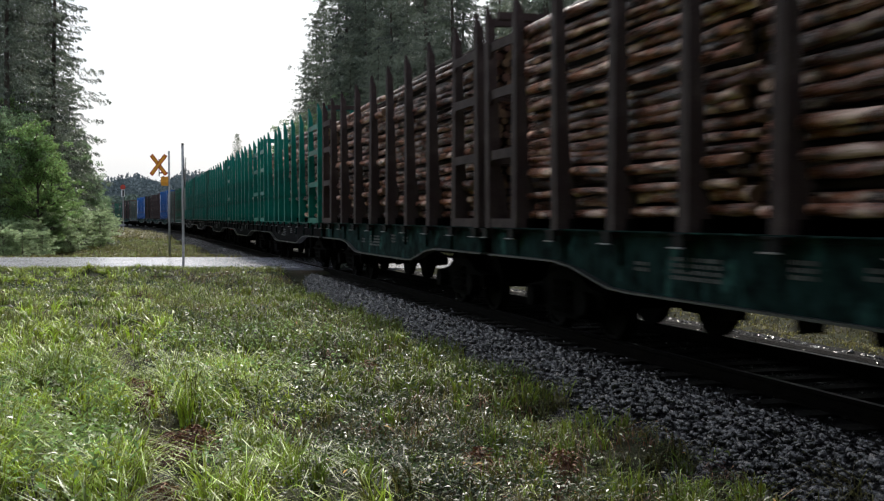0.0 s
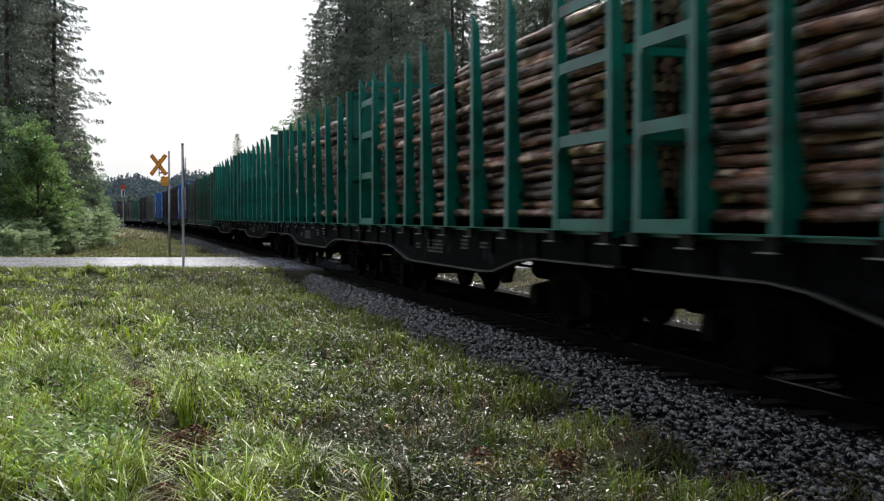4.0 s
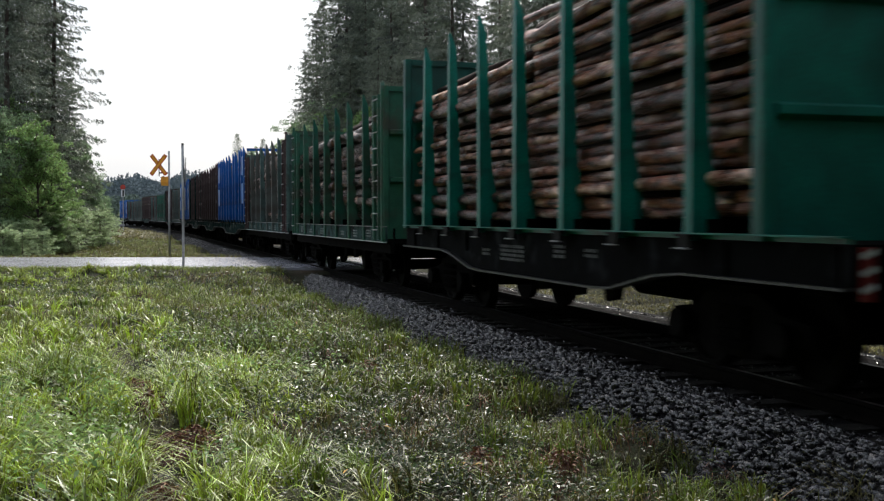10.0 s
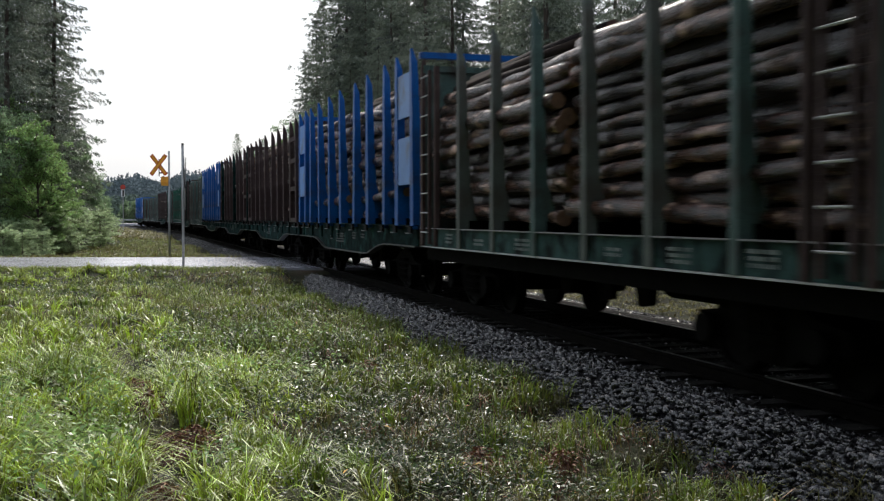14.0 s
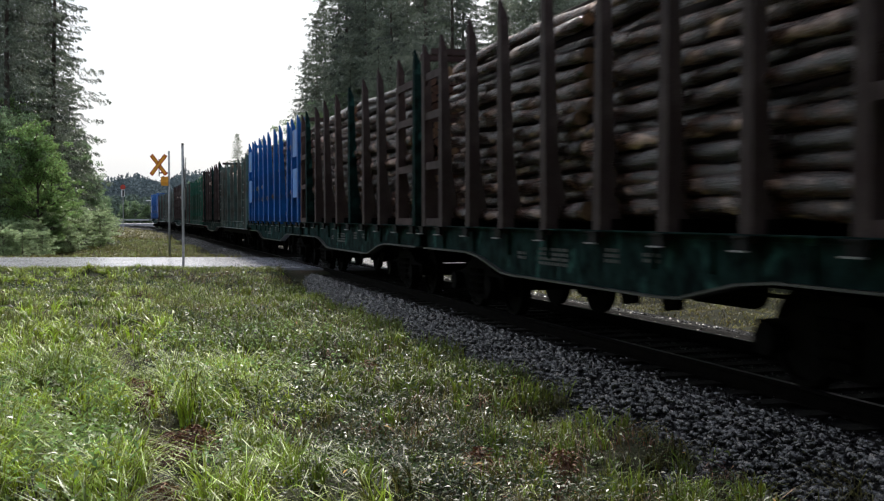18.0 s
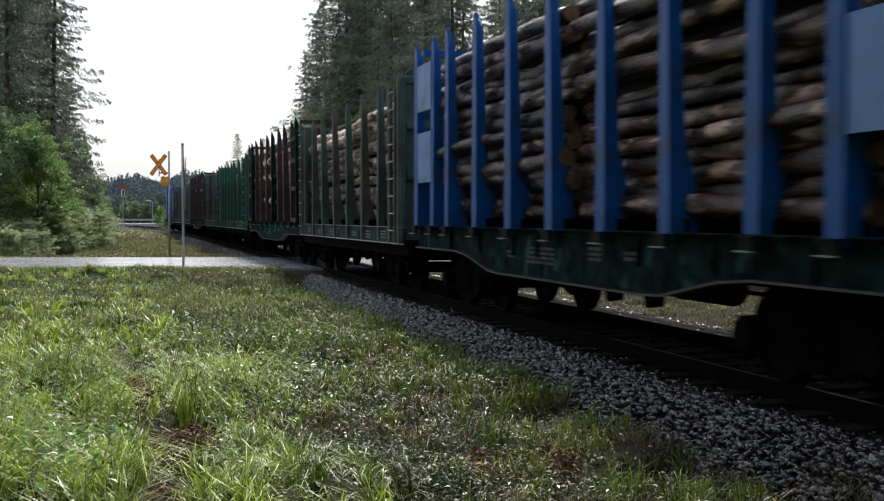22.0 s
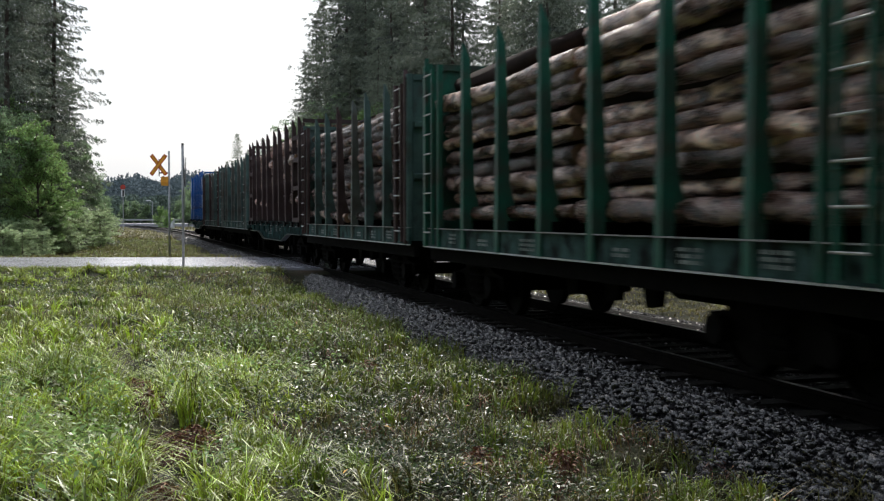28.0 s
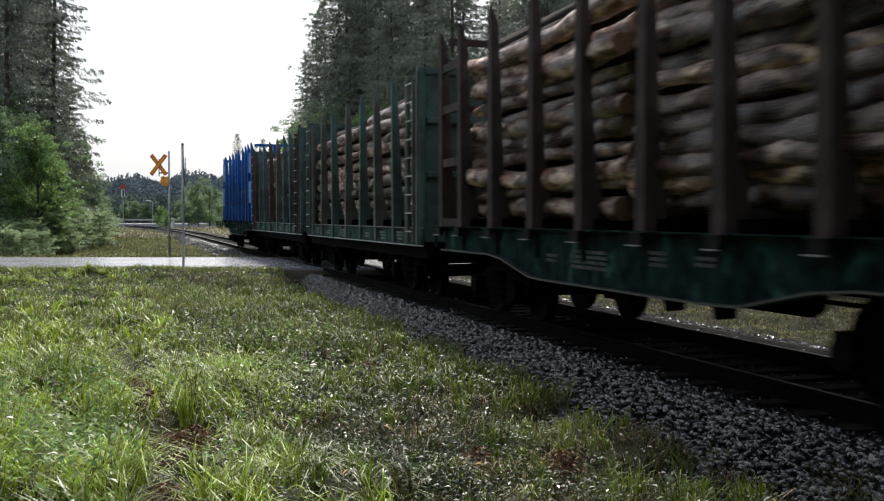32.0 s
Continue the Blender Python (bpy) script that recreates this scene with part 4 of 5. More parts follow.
def leafy(kind, x, y, scale, k=0, wide=1.0):
    t = tagged(new("bush" if kind == "willow" else kind.replace("slim_", "") + "_tree"), TREE_LABEL[kind], "bush" if kind == "willow" else "tree", "broad-leaved trees")
    t.matrix_basis = pose(x, y, float(ground_at(x, y)), 0, 0, rng.uniform(0, 360)) @ Matrix.Diagonal((scale * wide, scale * wide, scale, 1))
    c, tk, lb = LEAFY[kind][k % len(LEAFY[kind])]
    part("crown", c, None, t)
    part("trunk", tk, None, t)
    part("branchwork", lb, None, t)


def view_spot(px, ahead):
    return from_view((px - 784) / 1900 * ahead, ahead)


# wood on the left beyond the road: spruces behind, broad-leaved edge in front
for i, (px, ah, sc) in enumerate(((12, 62, 1.05), (90, 71, 1.1), (40, 70, 1.12), (30, 84, 1.2), (98, 88, 0.92), (-20, 74, 1.1), (60, 100, 1.1), (125, 112, 0.72), (150, 128, 0.52))):
    spruce(*view_spot(px, ah), sc, i)
for i, (kd, px, ah, sc, wd) in enumerate((("birch", 68, 57.5, 0.82, 0.95), ("birch", 92, 60, 0.6, 1.2), ("alder", -6, 59, 0.9, 1.1), ("alder", 132, 82, 0.80, 1.0), ("alder", 158, 92, 0.72, 1.0), ("alder", 120, 92, 1.15, 0.8), ("alder", 178, 104, 0.52, 1.2),
                                          ("willow", 100, 62, 0.62, 1.2), ("willow", 142, 64, 0.58, 1.2), ("willow", 178, 68, 0.52, 1.2), ("willow", 30, 58, 0.5, 1.2), ("willow", 60, 56, 0.42, 1.1), ("willow", 150, 76, 0.62, 1.2), ("willow", 112, 66, 0.66, 1.1), ("willow", 175, 92, 0.6, 1.3), ("willow", 20, 54, 0.42, 1.2), ("willow", 190, 104, 0.5, 1.4), ("willow", 95, 58, 0.5, 1.2), ("willow", 40, 51, 0.32, 1.3), ("willow", 125, 60, 0.38, 1.4), ("willow", 5, 50, 0.36, 1.2), ("willow", 75, 53, 0.3, 1.4), ("willow", 165, 70, 0.4, 1.4), ("alder", -40, 56, 0.9, 1.1), ("birch", 35, 70, 1.2, 0.9))):
    leafy(kd, *view_spot(px, ah), sc, i, wd)
# wood on the right behind the train
row = 0
for depth in (15.0, 21.5):
    yy = 128.0 if depth < 16 else 132.0
    while yy > -25:
        spruce(TRACK_X + depth + rng.uniform(-1.6, 1.6), yy, rng.uniform(0.95, 1.25) * (0.75 if yy > 122 else 0.95 if yy > 115 else 1.0), row)
        row += 1
        yy -= rng.uniform(4.8, 7.0) * (1.0 if depth < 20 else 1.05)
for i, (ds, yy, sc) in enumerate(((12.0, 122, 1.3), (12.5, 112, 1.6), (12.2, 103, 1.4), (12.5, 92, 1.5), (11.6, 78, 1.2), (12.0, 60, 1.1), (12.0, 44, 1.0), (11.8, 30, 0.9))):
    leafy("alder" if i % 2 else "birch", TRACK_X + ds, yy, sc, i, 1.0)
for px, ah, sc, k in ((612, 100, 1.36, -2), (656, 95, 1.4, -2), (584, 119, 1.1, -2), (634, 106, 1.25, -2), (690, 92, 1.3, -2), (726, 100, 1.3, -2), (762, 78, 1.2, -2), (622, 92, 0.72, -1), (664, 86, 0.76, -1), (596, 108, 0.8, -1), (712, 80, 0.6, -1), (566, 128, 0.75, 2)):
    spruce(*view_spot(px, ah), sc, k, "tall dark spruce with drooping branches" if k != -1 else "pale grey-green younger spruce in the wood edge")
# taller thin trees far along the line, and birches and alders past the bend
for i, (px, ah, sc) in enumerate(((422, 205, 1.15), (452, 195, 1.12), (470, 185, 1.0), (505, 180, 0.98), (438, 215, 1.0), (488, 190, 1.0), (520, 165, 1.05), (535, 150, 1.0), (405, 230, 0.9))):
    if i % 2:
        leafy("alder", *view_spot(px, ah), sc * 1.5, i, 0.5)
    else:
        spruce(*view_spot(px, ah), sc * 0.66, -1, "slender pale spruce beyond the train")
# Mostly alder leaf here: distance haze is given by its greyer green.
for i, (px, ah, sc, kd) in enumerate(((285, 180, 0.46, "birch"), (296, 176, 0.4, "birch"), (352, 178, 0.98, "alder"), (372, 186, 0.9, "alder"), (335, 190, 0.8, "alder"), (392, 172, 0.55, "alder"), (405, 168, 0.7, "alder"), (240, 260, 0.7, "alder"), (222, 262, 0.7, "alder"), (260, 262, 0.6, "alder"), (318, 262, 0.7, "alder"))):
    leafy(kd, *view_spot(px, ah), sc, i)
# the same wood, out of view, closes the clearing beside and behind the camera, and the line runs on through it
# These unseen trees are added to keep sky light off the train's near side.
for depth in (19.0, 24.0, 30.0):
    yy = 22.0
    while yy > -110:
        spruce(-depth - rng.uniform(0, 2.5), yy, rng.uniform(0.9, 1.15), row)
        row += 1
        yy -= rng.uniform(3.6, 5.0) * (1.0 if yy > -30 else 1.6)
for i in range(14):
    spruce(-9.5 - rng.uniform(0, 2.5), 15.0 - 4.2 * i, rng.uniform(0.85, 1.1), row + i)
for i in range(16):
    spruce(-13.5 - rng.uniform(0, 2.5), 17.0 - 4.0 * i, rng.uniform(0.9, 1.1), row + i)
for i in range(9):
    spruce(-13.0 + 2.0 * i + rng.uniform(-0.5, 0.5), -31.0 - (4.0 if i % 2 else 0.0), rng.uniform(0.9, 1.1), row + i)
for i, xx in enumerate((-11.0, -7.5, -9.0, -5.5)):
    spruce(xx, -10.5 - (4.5 if i > 1 else 0) - rng.uniform(0, 1.5), rng.uniform(0.9, 1.1), row + i)
for depth in (8.0, 13.0):
    yy = -27.0
    while yy > -110:
        spruce(TRACK_X + depth + rng.uniform(0, 1.5), yy, rng.uniform(1.0, 1.25), row)
        row += 1
        yy -= rng.uniform(4.5, 6.5)

# far woods on the ridge: one object of many small sprays on pointed and rounded crowns
def far_crowns(n, a0, a1, h0, h1, wide, per, size, px0, px1, pointed):
    ah = rng.uniform(a0, a1, n)
    px = rng.uniform(px0, px1, n)
    right = (px - 784) / 1900 * ah
    x, y = right * math.cos(TURN) + ah * math.sin(TURN), -right * math.sin(TURN) + ah * math.cos(TURN)
    h = rng.uniform(h0, h1, n) * (1 + 0.05 * np.sin(px * 0.021) + 0.05 * np.sin(px * 0.06))
    t = rng.uniform(0, 1, (n, per))
    a = rng.uniform(0, 6.283, (n, per))
    r = wide * h[:, None] * ((1 - t) ** 0.9 + 0.02 if pointed else np.sin(math.pi * np.clip(t * 0.9 + 0.08, 0, 1)) ** 0.6) * rng.uniform(0.5, 1.1, (n, per))
    z = -0.5 + (ah[:, None] - a0) * 0.02 + h[:, None] * t
    c = np.stack([x[:, None] + r * np.cos(a), y[:, None] + r * np.sin(a), z], 2).reshape(-1, 3)
    w = unit(np.stack([np.cos(a), np.sin(a), np.full_like(a, -0.6)], 2).reshape(-1, 3) + rng.normal(0, 0.4, (n * per, 3)))
    s = size * rng.uniform(0.6, 1.4, (n * per, 1))
    return c, w * s, unit(np.cross(w, rng.normal(0, 1, w.shape))) * s * 0.5


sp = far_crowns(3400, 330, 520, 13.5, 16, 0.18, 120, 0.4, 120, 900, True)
tagged(new("far_woods", quads_mesh("far_woods", *sp, np.zeros(3), HAZED_NEEDLE)), "grey-green spruce woods along the far ridge", "woods", kind="stuff")
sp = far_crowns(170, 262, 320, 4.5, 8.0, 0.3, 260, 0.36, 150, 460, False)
tagged(new("far_thicket", quads_mesh("far_thicket", *sp, np.zeros(3), HAZED_LEAF)), "pale broad-leaved thicket beyond the far road", "woods", kind="stuff")

# ---- grass, weeds and stones of the near ground ----
rng = np.random.default_rng(21)


FERNS = [(*view_spot(px, ah), k) for px, ah, k in ((300, 9.7, 0.95), (345, 9.3, 0.6), (236, 12.4, 0.6), (286, 7.9, 0.55), (262, 11.2, 0.3), (650, 14.5, 0.4), (850, 8.9, 0.4), (1000, 8.8, 0.35))]

def trodden(x, y):
    """Metres from the bare trail and from the withered clumps."""
    d = trail_gap(x, y)
    for fx, fy, k in FERNS:
        d = np.minimum(d, np.hypot(x - fx, y - fy) - 0.24 * k + 0.06)
    return d


def patch_noise(x, y, f, seed):
    return np.array([noise.noise((a * f, b * f, seed)) for a, b in zip(x, y)])


def scatter(n, x0, x1, y0, y1):
    return rng.uniform(x0, x1, n), rng.uniform(y0, y1, n)


def keep_off(x, y):
    """True where the ground is open: off the road and off the ballast."""
    rs = np.abs(x * math.sin(TURN) + y * math.cos(TURN) - (ROAD_NEAR + ROAD_FAR) / 2)
    edge = TRACK_X - 2.12 + 0.22 * np.sin(y * 1.7) + 0.12 * np.sin(y * 4.1)
    return (rs > (ROAD_FAR - ROAD_NEAR) / 2 + 0.1) & ((x < edge) | (x > TRACK_X + 2.3))


def blades(name, x, y, height, width, mat, label, lean=0.45, away=None, label_kind="grass"):
    """Bent, tapering blades, three faces each; away: the way that each one arches."""
    n = len(x)
    z = ground_at(x, y)
    a = rng.uniform(0, 6.283, n) if away is None else away + rng.normal(0, 0.7, n)
    d = np.stack([np.cos(a), np.sin(a), np.zeros(n)], 1)
    tw = a + 1.571 + rng.normal(0, 0.6, n)
    p = np.stack([np.cos(tw), np.sin(tw), np.zeros(n)], 1) * (width * rng.uniform(0.6, 1.4, n))[:, None]
    b = np.stack([x, y, z - 0.01], 1)
    up = np.array((0, 0, 1.0))
    k = (lean * rng.uniform(0.25, 1.7, n))[:, None]
    h = height[:, None]
    m1 = b + up * h * 0.45 + d * h * k * 0.14
    m2 = b + up * h * (0.82 - 0.12 * k) + d * h * k * 0.5
    t = b + up * h * (1.0 - 0.42 * k) + d * h * k * 1.0
    v = np.stack([b - p, b + p, m1 - p * 0.95, m1 + p * 0.95, m2 - p * 0.65, m2 + p * 0.65, t - p * 0.1, t + p * 0.1], 1).reshape(-1, 3)
    i = np.arange(n)[:, None] * 8
    f = np.concatenate([i + np.array([0, 1, 3, 2]), i + np.array([2, 3, 5, 4]), i + np.array([4, 5, 7, 6])], 1).reshape(-1, 4)
    return tagged(new(name, arrays_mesh(name, v, f, mat, True)), label, label_kind, kind="stuff")


def tufts(n, per, x0, x1, y0, y1, spread):
    cx, cy = scatter(n, x0, x1, y0, y1)
    x = np.repeat(cx, per) + rng.normal(0, spread, n * per)
    y = np.repeat(cy, per) + rng.normal(0, spread, n * per)
    return x, y


def lush(x, y):
    """0 in the brown weedy strip by the track, 1 in the green meadow."""
    return np.clip((2.5 - x) / 2.4 + 0.55 * patch_noise(x, y, 0.55, 3.0), 0, 1) * np.clip(1.1 - np.clip((y - 19) / 14, 0, 0.5), 0, 1)


def meadow(name, n, per, x0, x1, y0, y1, spread, tall, width, label):
    """Tufts of grass whose blades arch outwards; tall and dense where the meadow is lush, gaps between."""
    cx, cy = scatter(n, x0, x1, y0, y1)
    lu = lush(cx, cy)
    ok = keep_off(cx, cy) & (rng.uniform(0, 1, n) < 0.48 + 0.52 * lu) & (patch_noise(cx, cy, 2.3, 17.0) > 0.02 - 0.16 * lu) & ((trodden(cx, cy) > 0.2) | (rng.uniform(0, 1, n) < 0.10))
    cx, cy, lu = cx[ok], cy[ok], lu[ok]
    big = (0.40 + 0.85 * lu * np.clip(0.62 + 1.5 * patch_noise(cx, cy, 1.2, 9.0), 0.15, 1.6)) * rng.uniform(0.6, 1.3, len(cx))
    a = rng.uniform(0, 6.283, (len(cx), per))
    r = np.abs(rng.normal(0, spread, a.shape))
    x, y = (cx[:, None] + r * np.cos(a)).ravel(), (cy[:, None] + r * np.sin(a)).ravel()
    a = (rng.uniform(0, 6.283, len(cx)) + 2.5 * patch_noise(cx, cy, 0.7, 5.0))[:, None] + rng.normal(0, 0.75, a.shape)
    h = (tall * big[:, None] * rng.uniform(0.5, 1.25, a.shape)).ravel()
    keep = keep_off(x, y)
    dull = np.repeat(rng.uniform(0, 1, len(cx)) > 0.18 + 1.5 * lu, per)
    for sel, mat, nm, lb in ((keep & ~dull, GRASS, name, label), (keep & dull, OLIVE_GRASS, "olive_grass", "dull olive and browning grass by the track")):
        blades(nm, x[sel], y[sel], h[sel], np.full(sel.sum(), width), mat, lb, 0.9, a.ravel()[sel])


LUSH = "lush wet green meadow grass in arching tufts"
meadow("grass", 5200, 27, -5.5, 5.0, 3.0, 15.5, 0.05, 0.42, 0.0046, LUSH)
meadow("grass", 6000, 12, -6.5, 5.0, 15.5, 35.0, 0.07, 0.28, 0.0105, LUSH)
pxs, ahs = rng.uniform(120, 470, 9000), rng.uniform(100, 204, 9000)
x, y = view_spot(pxs, ahs)
ok = np.abs(x - TRACK_X + np.clip(y - CURVE_Y, 0, 400) ** 2 / (2 * CURVE_R)) > 2.4
x, y = np.repeat(x[ok], 4) + rng.normal(0, 0.4, ok.sum() * 4), np.repeat(y[ok], 4) + rng.normal(0, 0.4, ok.sum() * 4)
blades("dry_grass", x, y, rng.uniform(0.15, 0.5, len(x)), np.full(len(x), 0.045), DRY_GRASS, "tall tan and olive grass along the far bend", 0.8)
x, y = from_view(rng.uniform(-17, 3, 14000), ROAD_NEAR - np.abs(rng.normal(0, 0.5, 14000)) - 0.04)
ok = x < TRACK_X - 2.4
blades("grass", x[ok], y[ok], rng.uniform(0.06, 0.22, ok.sum()), np.full(ok.sum(), 0.010), VERGE_GRASS, "ragged grass along the road's edge", 0.7)
x, y = tufts(9000, 7, -22.0, 4.6, 43.8, 118.0, 0.25)
ok = keep_off(x, y)
half = rng.uniform(0, 1, len(x)) < 0.75
for sel, mat, nm in ((ok & half, VERGE_GRASS, "grass"), (ok & ~half, DRY_GRASS, "dry_grass")):
    blades(nm, x[sel], y[sel], rng.uniform(0.08, 0.26, sel.sum()), np.full(sel.sum(), 0.013), mat, "rough verge grass beyond the road", 0.7)
meadow("grass", 2200, 10, -20.0, -5.5, 2.0, 34.0, 0.1, 0.3, 0.009, LUSH)
meadow("grass", 9000, 10, -9.0, 4.8, -22.0, 3.2, 0.09, 0.3, 0.008, LUSH)
x, y = scatter(60000, -9.0, 4.8, -16.0, 3.2)
ok = keep_off(x, y)
blades("turf", x[ok], y[ok], rng.uniform(0.04, 0.12, ok.sum()), np.full(ok.sum(), 0.007), GRASS, "short green turf between the tufts", 0.8)
x, y = tufts(9000, 8, 9.3, 17.0, 2.0, 60.0, 0.15)
blades("olive_grass", x, y, rng.uniform(0.03, 0.10, len(x)), np.full(len(x), 0.010), DRY_GRASS, "short tan and olive grass beyond the track", 0.9)
x, y = np.concatenate([np.stack(tufts(48, 34, 3.1, 4.75, 4.5, 10.0, 0.05)), np.stack(tufts(110, 22, 3.6, 4.8, 9.0, 31.0, 0.06)), np.stack(tufts(60, 26, 0.5, 3.5, 5.0, 20.0, 0.06))], 1)
ok = keep_off(x, y)
blades("grass", x[ok], y[ok], rng.uniform(0.12, 0.36, ok.sum()), np.where(y[ok] > 12, 0.008, 0.005), TUFT_GRASS, "green grass tufts at the foot of the ballast", 0.6)
x, y = np.stack(tufts(520, 22, 1.0, 4.85, 11.0, 31.0, 0.07))
ok = keep_off(x, y)
blades("grass", x[ok], y[ok], rng.uniform(0.14, 0.42, ok.sum()), np.full(ok.sum(), 0.008), TUFT_GRASS, "coarse green grass tufts towards the road", 0.7)
x, y = np.stack(tufts(2600, 12, -5.0, 4.85, 20.0, 33.0, 0.09))
ok = keep_off(x, y) & (patch_noise(x, y, 0.5, 41.0) > -0.1)
blades("grass", x[ok], y[ok], rng.uniform(0.10, 0.28, ok.sum()), np.full(ok.sum(), 0.008), VERGE_GRASS, "yellow-green grass towards the road", 0.7)
cx, cy = view_spot(1545, 7.6)
x, y = cx + rng.normal(0, 0.10, 90), cy + rng.normal(0, 0.10, 90)
blades("dry_grass", x, y, rng.uniform(0.25, 0.55, 90), np.full(90, 0.004), DRY_GRASS, "bent straw at the foot of the ballast", 1.5)
# short turf that covers the soil between the tufts
x, y = np.concatenate([np.stack(scatter(36000, -5.5, 5.0, 3.0, 16.0)), np.stack(scatter(36000, -6.5, 5.0, 15.0, 35.0))], 1)
ok = keep_off(x, y) & (patch_noise(x, y, 1.9, 31.0) > 0.04) & (trodden(x, y) > 0.2)
dull = rng.uniform(0, 1, len(x)) > 0.15 + 1.4 * lush(x, y)
for sel, mat, nm, lb in ((ok & ~dull, TUFT_GRASS, "turf", "short green turf between the tufts"), (ok & dull, OLIVE_GRASS, "olive_turf", "short browning turf and moss by the track")):
    blades(nm, x[sel], y[sel], rng.uniform(0.03, 0.10, sel.sum()), np.where(y[sel] > 15, 0.008, 0.005), mat, lb, 0.8)
x, y = np.concatenate([np.stack(tufts(1300, 9, -5.5, 5.0, 3.0, 34.0, 0.07)), np.stack(tufts(650, 9, 1.5, 5.0, 4.0, 34.0, 0.07)), np.stack(tufts(3500, 8, 9.3, 17.0, 2.0, 60.0, 0.12)), np.stack(tufts(2200, 8, -8.0, 5.0, 44.0, 80.0, 0.2))], 1)
ok = keep_off(x, y)
x, y = x[ok], y[ok]
blades("dry_grass", x, y, rng.uniform(0.08, 0.26, len(x)) * np.where(x > 9, 0.35, 1.0), np.where((y > 20) | (x > 9), 0.008, 0.004), DRY_GRASS, "dry straw-coloured grass among the weeds", 0.6)


x, y = np.concatenate([np.stack(tufts(200, 22, -5.0, 4.7, 4.0, 33.0, 0.14)), np.stack(tufts(90, 16, 2.2, 4.9, 4.0, 33.0, 0.12))], 1)
ok = keep_off(x, y)
blades("dead_stems", x[ok], y[ok], rng.uniform(0.1, 0.3, ok.sum()), np.full(ok.sum(), 0.004), FERN, "withered red-brown stems among the grass", 0.9)


def leaf_layer(name, x, y, size, z0, z1, mat, label, flat=0.5):
    n = len(x)
    c = np.stack([x, y, ground_at(x, y) + rng.uniform(z0, z1, n)], 1)
    a = rng.uniform(0, 6.283, n)
    w = unit(np.stack([np.cos(a), np.sin(a), rng.normal(0, flat * 0.6, n)], 1))
    q = unit(np.cross(w, np.stack([rng.normal(0, flat, n), rng.normal(0, flat, n), np.ones(n)], 1)))
    s = (size * rng.uniform(0.55, 1.35, n))[:, None]
    return tagged(new(name, quads_mesh(name, c, w * s, q * s * 0.38, np.array((0, 0, -0.45)) * s, mat)), label, "plants", kind="stuff")


x, y = np.concatenate([np.stack(tufts(2400, 9, -5.5, 4.9, 3.0, 16.0, 0.08)), np.stack(tufts(2800, 7, -6.5, 4.9, 14.0, 34.5, 0.12)), np.stack(tufts(500, 10, 1.0, 4.7, 5.0, 24.0, 0.10))], 1)
ok = keep_off(x, y) & (trodden(x, y) > 0.2)
leaf_layer("weeds", x[ok], y[ok], 0.025, 0.02, 0.17, WEED, "broad-leaved wet weeds and clover in the meadow")
x, y = np.concatenate([np.stack(scatter(42000, -5.5, 4.9, 3.0, 16.0)), np.stack(scatter(26000, -6.5, 4.9, 15.0, 34.5))], 1)
ok = keep_off(x, y) & (trodden(x, y) > 0.1)
leaf_layer("ground_cover", x[ok], y[ok], 0.016, 0.0, 0.05, DARK_WEED, "low dark leaves and moss that cover the soil", 0.6)
x, y = np.concatenate([np.stack(tufts(1200, 10, 0.5, 4.85, 4.0, 34.0, 0.10)), np.stack(tufts(500, 10, -5.0, 2.0, 4.0, 34.0, 0.09))], 1)
ok = keep_off(x, y)
leaf_layer("browned_weeds", x[ok], y[ok], 0.02, 0.01, 0.16, BROWN_WEED, "browned and reddish low weeds beside the track")
cx, cy = np.array([view_spot(px, ah) for px, ah in ((60, 10.2), (160, 10.8), (110, 9.2), (30, 12.5), (250, 12.0), (400, 13.0), (520, 14.5), (90, 11.8), (40, 8.2), (60, 8.6), (150, 9.6), (480, 17.5), (210, 8.4), (130, 8.0), (20, 9.4), (330, 15.5))]).T
x, y = np.repeat(cx, 430) + rng.normal(0, 0.7, 16 * 430), np.repeat(cy, 430) + rng.normal(0, 0.9, 16 * 430)
ok = keep_off(x, y) & (trodden(x, y) > 0.22)
leaf_layer("broad_leaves", x[ok], y[ok], 0.036, 0.12, 0.40, BROAD, "patches of glossy broad-leaved weeds standing above the grass", 0.8)
cx, cy = np.array([view_spot(px, ah) for px, ah in ((470, 13.2), (540, 12.0), (515, 10.8), (610, 9.6), (660, 9.0), (705, 9.6), (600, 8.7), (760, 8.4), (820, 8.0), (720, 8.0), (860, 9.2), (900, 9.8), (960, 8.4), (1040, 7.8), (640, 10.6), (690, 11.6), (560, 14.4), (600, 16.5), (430, 17.0), (350, 20.0), (480, 22.0), (40, 18.0), (120, 19.5), (790, 9.8))]).T
x, y = np.repeat(cx, 420) + rng.normal(0, 0.15, 24 * 420), np.repeat(cy, 420) + rng.normal(0, 0.2, 24 * 420)
ok = keep_off(x, y)
leaf_layer("dark_weeds", x[ok], y[ok], 0.022, 0.02, 0.26, DARK_WEED, "clumps of dark green wet weeds in the meadow", 0.7)
ax, ay = np.array(TRAIL).T
q = rng.uniform(0, len(ax) - 1, 1100)
x, y = np.interp(q, range(len(ax)), ax) + rng.normal(0, 0.13, 1100), np.interp(q, range(len(ax)), ay) + rng.normal(0, 0.13, 1100)
leaf_layer("leaf_litter", x, y, 0.02, 0.0, 0.06, BROWN_WEED, "brown leaf litter and dead stalks on the trodden trail", 0.6)
x, y = np.concatenate([np.stack(tufts(300, 26, 0.5, 4.6, 11.0, 24.0, 0.13)), np.stack(tufts(220, 30, -3.0, 4.6, 28.0, 33.5, 0.22))], 1)
